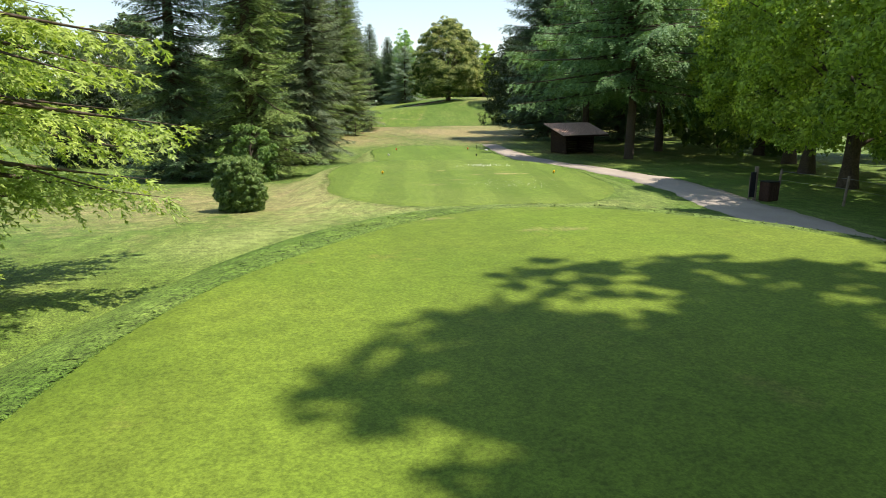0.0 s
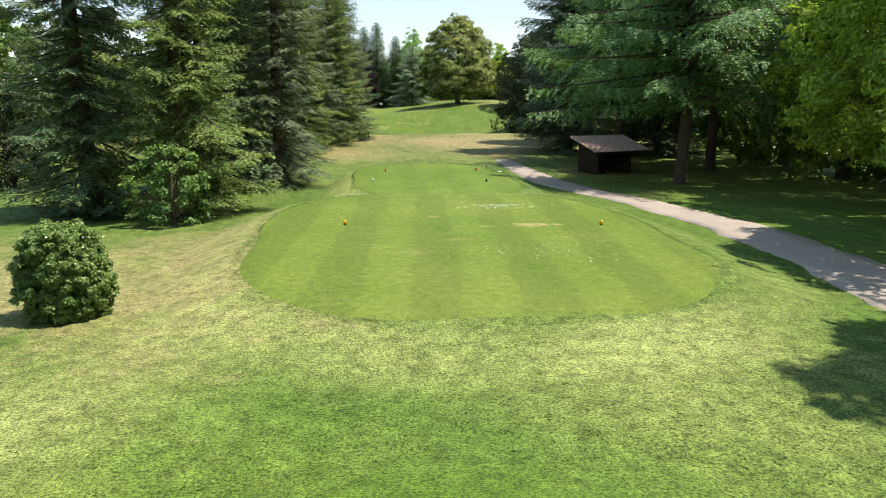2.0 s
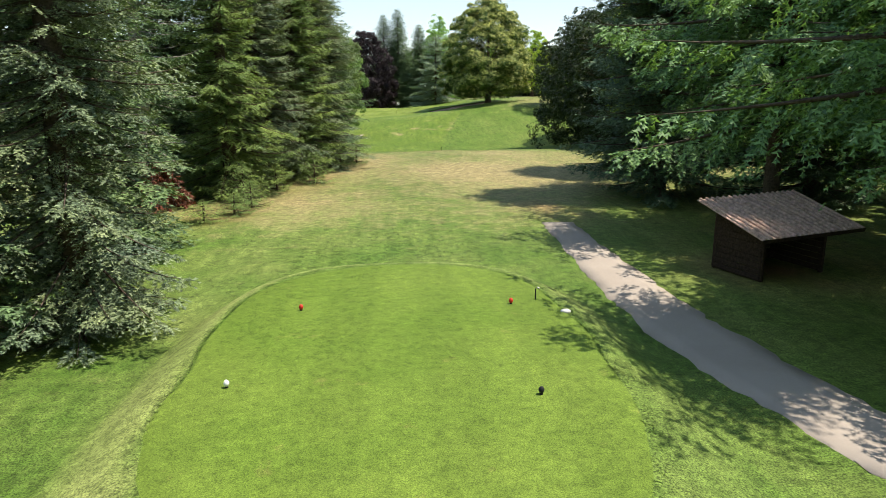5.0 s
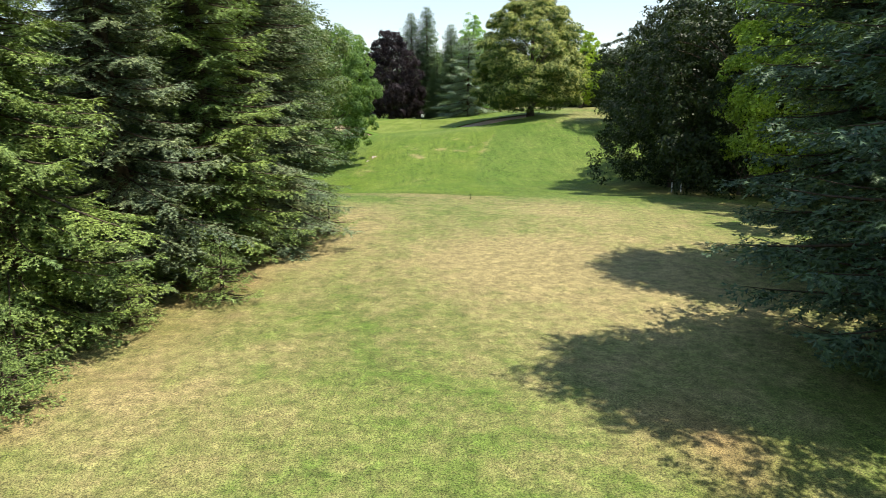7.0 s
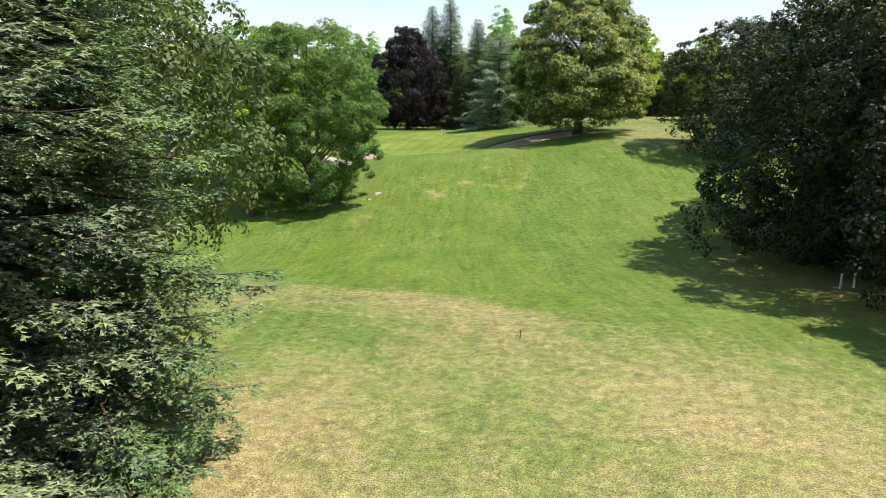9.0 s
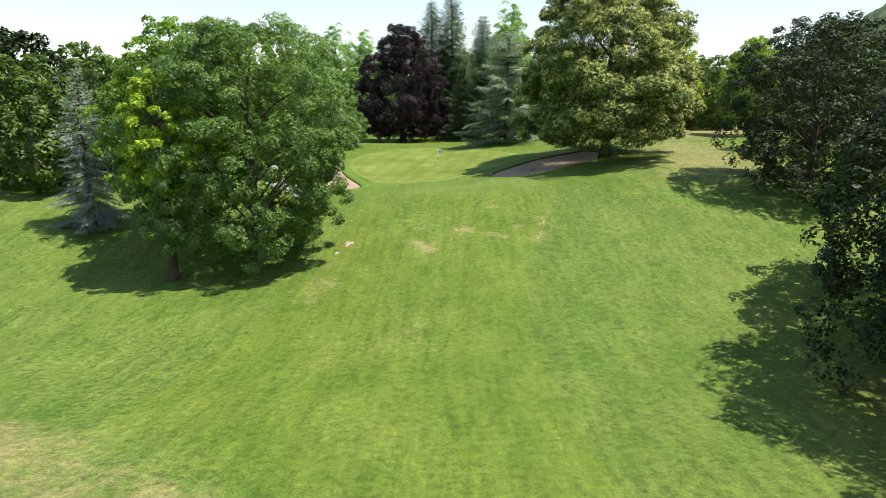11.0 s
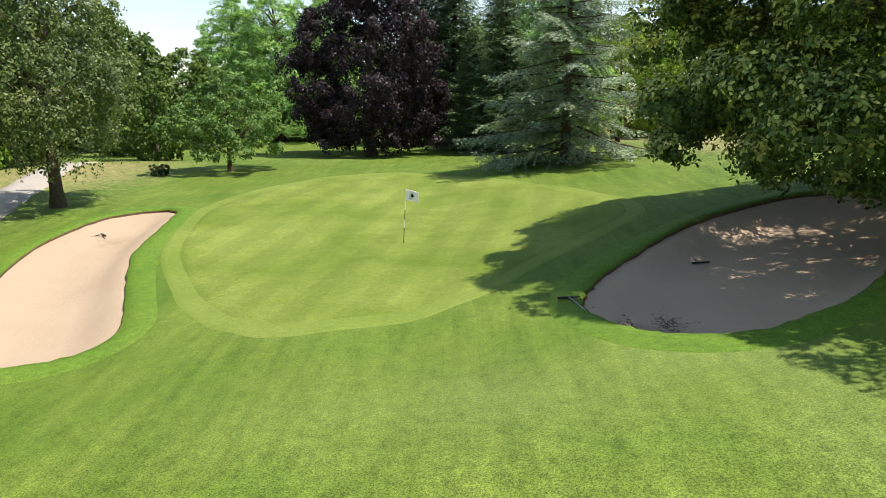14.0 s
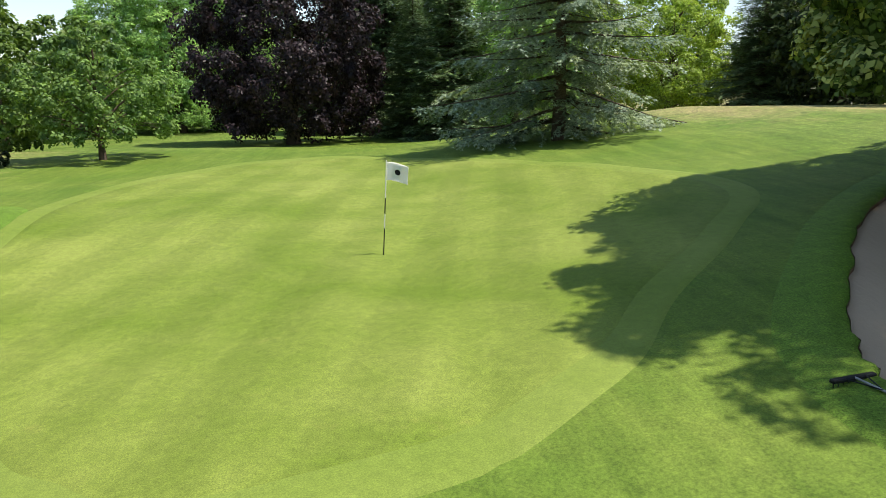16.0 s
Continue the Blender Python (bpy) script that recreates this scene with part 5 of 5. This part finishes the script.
def low_stake(x, y):
    root = tagged(empty("rope_stake", x, y, height(x, y), 30), "small dark bent stake in the dry rough", "stake")
    part("upright", rod(bmesh.new(), (0, 0, -0.1), (0.04, 0, 0.38), 0.014), BLACK, root)
    part("arm", rod(bmesh.new(), (0.04, 0, 0.36), (-0.16, 0, 0.2), 0.012), BLACK, root)


low_stake(3.6, 94.3)


def flagstick(x, y):
    z = height(x, y) + 0.02
    root = tagged(empty("flagstick", x, y, z), "black and white flagstick with a white flag in the hole", "flagstick")
    tilt = Matrix.Rotation(radians(3.0), 4, "Y")
    cuts = [(-0.12, 0.62, BLACK), (0.62, 0.95, WHITE), (0.95, 1.3, BLACK), (1.3, 2.13, WHITE)]
    for a, b, mat in cuts:
        part("shaft", rod(bmesh.new(), tilt @ Vector((0, 0, a)), tilt @ Vector((0, 0, b)), 0.013, 0.012, 10), mat, root)
    bm = bmesh.new()
    nx, nz = 16, 8
    grid = []
    for i in range(nx + 1):
        for k in range(nz + 1):
            u, w = i / nx, k / nz
            p = Vector((0.015 + 0.47 * u, 0.05 * math.sin(u * 7 + 1.2 * w) * u, 2.1 - 0.4 * w - 0.1 * u * u))
            grid.append(bm.verts.new(tilt @ p))
    for i in range(nx):
        for k in range(nz):
            a = i * (nz + 1) + k
            bm.faces.new((grid[a], grid[a + 1], grid[a + nz + 2], grid[a + nz + 1]))
    bmesh.ops.solidify(bm, geom=bm.faces[:], thickness=0.004)
    cloth = part("flag", bm, CLOTH, root, "white cloth flag with a round dark emblem", soft=True)
    bm = bmesh.new()
    bmesh.ops.create_circle(bm, cap_ends=True, segments=24, radius=0.062)
    for v in bm.verts:
        u, w = 0.5 + v.co.x / 0.47, 0.5 - v.co.y / 0.4
        v.co = tilt @ Vector((0.015 + 0.47 * u, 0.05 * math.sin(u * 7 + 1.2 * w) * u - 0.012, 2.1 - 0.4 * w - 0.1 * u * u))
    part("emblem", bm, BLACK, cloth, "dark round emblem")
    bm = bmesh.new()
    bmesh.ops.create_circle(bm, cap_ends=True, segments=20, radius=0.06, matrix=Matrix.Translation((0, 0, 0.006)))
    part("cup", bm, BLACK, root)


flagstick(0.0, 160.0)


def rake(x, y, turn, level):
    """A bunker rake lying with its head at x, y and its handle along turn."""
    root = tagged(empty("bunker_rake", x, y, level + 0.05, turn), "bunker rake with a dark head and thin handle", "rake", "bunker rakes")
    head = part("head", box(bmesh.new(), 0, 0, 0.03, 0.07, 0.62, 0.05, bevel=0.012), BLACK, root)
    for k in range(9):
        part("tooth", rod(bmesh.new(), (0, -0.28 + 0.07 * k, 0.03), (0.01, -0.28 + 0.07 * k, -0.05), 0.009, 0.005, 5), BLACK, head)
    part("handle", rod(bmesh.new(), (0.02, 0, 0.04), (1.45, 0.06, 0.01), 0.016), GREY_METAL, root)
    for d in (-0.12, 0.12):
        part("brace", rod(bmesh.new(), (0.03, d * 1.2, 0.05), (0.35, 0.01, 0.04), 0.008, sides=6), BLACK, root)


rake(5.0, 151.7, -78, height(5.0, 151.7))
rake(-10.3, 150.8, 198, sand_level("left", 0.45, -10.3, 150.8))
rake(-13.3, 162.9, 225, sand_level("left", 0.45, -13.3, 162.9))
rake(9.8, 155.7, 106, sand_level("right", 0.6, 9.8, 155.7))


def litter(x, y, r):
    """Twigs and dry leaves swept together on the sand."""
    rng = np.random.RandomState(62)
    n = 900
    px, py = x + rng.randn(n) * r * 0.5, y + rng.randn(n) * r * 0.6
    pz = [sand_level("right", 0.6, a, b) + 0.02 for a, b in zip(px, py)]
    a = rng.uniform(0, 6.28, n)
    tv = np.array([(-0.5, 0, 0), (0, 0.16, 0.1), (0.5, 0, 0), (0, -0.16, 0.04)])
    v, f = scatter(tv, np.array([(0, 1, 2, 3)]), along(np.c_[np.cos(a), np.sin(a), rng.uniform(-0.2, 0.3, n)], np.c_[0.5 * rng.randn(n, 2), np.ones(n)]), np.c_[px, py, pz], rng.uniform(0.03, 0.11, n))
    tagged(mesh_part("leaf_litter", np_mesh("leaf_litter", v, f), BARK), "dark heap of dry twigs and leaves on the sand", "litter", kind="stuff")


litter(7.0, 150.9, 0.8)

# a small clipped bush beyond the bunker
plant(broadleaf("small_bush", "small round dark bush on the lawn", LEAF_OLIVE_SHADED, 61, 0.8, 0.65, 0.02, [0.85, 1.0, 0.95, 0.6], 30, 20, 0.14, lump=0.25), -17.2, 177.6)


def dead_boughs(x, y):
    """A heap of dead red-brown boughs below the spruces."""
    rng = np.random.RandomState(71)
    root = tagged(empty("dead_branch", x, y, height(x, y)), "fallen dead spruce branch with red-brown needles", "branch")
    wood, at, ways = [], [], []
    for k in range(16):
        a, L = rng.uniform(-1.6, 1.6), rng.uniform(1.2, 2.3)
        s = np.linspace(0, 1, 7)
        h0 = rng.uniform(1.8, 3.4)
        pts = np.c_[np.cos(a) * L * s, np.sin(a) * L * s, np.maximum(h0 * (1 - s ** 1.5) + 0.06, 0.06)]
        wood.append(tube(pts, 0.022 * (1.1 - s), 5))
        q = rng.uniform(0.1, 1, 46)
        at.append(np.stack([np.interp(q, s, pts[:, j]) for j in range(3)], -1))
        ways.append(np.c_[np.cos(a + rng.uniform(-1.2, 1.2, 46)), np.sin(a + rng.uniform(-1.2, 1.2, 46)), rng.uniform(-1.6, 0.0, 46)])
    at, ways = np.concatenate(at), np.concatenate(ways)
    v, f = scatter(*TWIG_SOFT, along(ways, np.c_[rng.uniform(-1, 1, (len(at), 2)), np.ones(len(at))]), at, rng.uniform(0.35, 0.65, len(at)))
    mesh_part("needles", np_mesh("needles", v, f), NEEDLE_DEAD, root)
    for bough in wood:
        mesh_part("bough", np_mesh("bough", *bough), BARK_PALE, root)


dead_boughs(-13.5, 65.2)


def daisies():
    """White daisies in loose patches on the middle tee."""
    rng = np.random.RandomState(81)
    n = 300
    g = rng.rand(n)
    x = np.where(g < 0.45, -0.1 + rng.randn(n) * 0.6, -0.5 + rng.randn(n) * 1.0)
    y = np.where(g < 0.45, 31.1 + rng.randn(n) * 0.3, 24.2 + rng.randn(n) * 0.8)
    keep = (np.abs(x + 2.1) < 5.2) & (np.abs(y - 27) < 7)
    x, y = x[keep], y[keep]
    tv, tf = leaf_spray(6, rng, 0.4, 0.0)
    p = np.c_[x, y, land(x, y) + 0.055]
    nrm = np.c_[0.3 * rng.randn(len(x), 2), np.ones(len(x))]
    v, f = scatter(tv, tf, frames_from(nrm, rng), p, np.where(y > 29, rng.uniform(0.035, 0.07, len(x)), rng.uniform(0.02, 0.04, len(x))))
    tagged(mesh_part("daisies", np_mesh("daisies", v, f), PETAL), "scattered small white daisies in the tee turf", "flowers", kind="stuff")


daisies()


def tufts():
    """Blades of rough grass over the mown land that the way passes closest."""
    rng = np.random.RandomState(91)
    n = 190000
    x, y = -1 + 13 * np.clip(rng.randn(n) * 0.55, -1.5, 1.5), rng.uniform(-6, 150, n)
    keep = np.ones(n, bool)
    for cx, cy, a, b, p, top, reach in TEES.values():
        keep &= oval(x, y, cx, cy, a, b, p) > 1.012
    keep &= oval(x, y, *PUTTING) > 1.0
    way_x = pchip(y, [-14, 4, 14, 20, 25, 31, 37, 45, 50, 55, 60], [4.0, 4.6, 5.7, 6.7, 7.7, 8.1, 7.7, 6.4, 6.2, 6.25, 6.3])
    keep &= (np.abs(x - way_x) > 1.2) | (y > 60)
    for outline in BUNKERS.values():
        keep &= inside(outline, x, y) > 0.2
    mown = (y > 106) & (x > fairway_left(y)) & (x < fairway_right(y))
    keep &= ~mown | (rng.rand(n) < 0.5)
    keep &= np.hypot(land(x - 0.1, y) - land(x + 0.1, y), land(x, y - 0.1) - land(x, y + 0.1)) < 0.028
    keep &= y < 138
    x, y, mown = x[keep], y[keep], mown[keep]
    fringe = 0
    for cx, cy, a, b, p, top, reach in TEES.values():
        k = 5200
        t = rng.uniform(-0.35, 3.5, k)
        c, w = np.cos(t), np.sin(t)
        rim = 1 / (np.abs(c / a) ** p + np.abs(w / b) ** p) ** (1 / p) * (1 + 0.012 * np.sin(5 * t + 1) + 0.01 * np.sin(9 * t)) + 0.02 + np.abs(rng.randn(k)) * 0.05
        x, y, mown = np.r_[x, cx + c * rim], np.r_[y, cy + w * rim], np.r_[mown, np.zeros(k, bool)]
        fringe += k
    m = len(x)
    tall = rng.uniform(0.022, 0.05, m) * np.where(mown, 0.6, 1.0)
    for cx, cy, a, b, p, top, reach in TEES.values():
        r = oval(x, y, cx, cy, a, b, p)
        tall *= 1 + 0.3 * np.exp(-((r - 1.02) / 0.02) ** 2)
    tall[m - fringe:] = rng.uniform(0.022, 0.045, fringe)
    tv, tf = [], []
    for k in range(3):
        q = 2.1 * k + 0.4
        d = np.array([np.cos(q), np.sin(q)])
        e = np.array([-d[1], d[0]])
        tv += [(*(d * 0.1 - e * 0.3), -0.1), (*(d * 0.1 + e * 0.3), -0.1), (*(d * 2.0 + e * 0.1), 0.3)]
        tf.append((3 * k, 3 * k + 2, 3 * k + 1))
    lean = np.stack([land(x - 0.1, y) - land(x + 0.1, y), land(x, y - 0.1) - land(x, y + 0.1)], -1) / 0.2
    nrm = np.c_[lean + 0.12 * rng.randn(m, 2), np.ones(m)]
    v, f = scatter(np.array(tv), np.array(tf), frames_from(nrm, rng), np.c_[x, y, land(x, y)], tall)
    me = np_mesh("grass_tufts", v, f)
    up = np.c_[lean + 0.3 * rng.randn(m, 2), np.ones(m)]
    up /= np.linalg.norm(up, axis=1, keepdims=True)
    me.normals_split_custom_set_from_vertices(np.repeat(up, 9, 0).tolist())
    at = me.color_attributes.new("zone", "FLOAT_COLOR", "POINT")
    z = np.stack(zones(x, y), -1)
    at.data.foreach_set("color", np.repeat(z, 9, 0).astype(np.float32).ravel())
    at = me.color_attributes.new("mow", "FLOAT_COLOR", "POINT")
    z = np.stack(tones(x, y), -1)
    z[m - fringe:, :2] = 0.0, 0.5
    at.data.foreach_set("color", np.repeat(z, 9, 0).astype(np.float32).ravel())
    tagged(mesh_part("grass_tufts", me, ROUGH), "short tufts of rough grass blades", "grass", kind="stuff")


tufts()


def sand_patch(x, y, r, seed):
    """A little heap of spilt sand on the fairway."""
    rng = np.random.RandomState(seed)
    bm = bmesh.new()
    n = 22
    mid = bm.verts.new((0, 0, height(x, y) + 0.05))
    rings = []
    for q in (0.55, 1.0):
        ring = []
        for k in range(n):
            a = 6.283 * k / n
            d = r * q * (1 + 0.25 * math.sin(3 * a + seed) + 0.2 * rng.randn() * (q > 0.9))
            px, py = d * math.cos(a), 1.3 * d * math.sin(a)
            ring.append(bm.verts.new((px, py, height(x + px, y + py) + (0.045 if q < 0.9 else -0.01))))
        rings.append(ring)
    for k in range(n):
        bm.faces.new((mid, rings[0][k], rings[0][(k + 1) % n]))
        bm.faces.new((rings[0][k], rings[1][k], rings[1][(k + 1) % n], rings[0][(k + 1) % n]))
    ob = part("sand_patch", bm, GRAVEL, soft=True)
    ob.location = (x, y, 0)
    tagged(ob, "small patch of spilt pale sand in the grass", "sand")


sand_patch(-5.7, 134.8, 0.3, 1)
sand_patch(-6.3, 133.4, 0.16, 2)
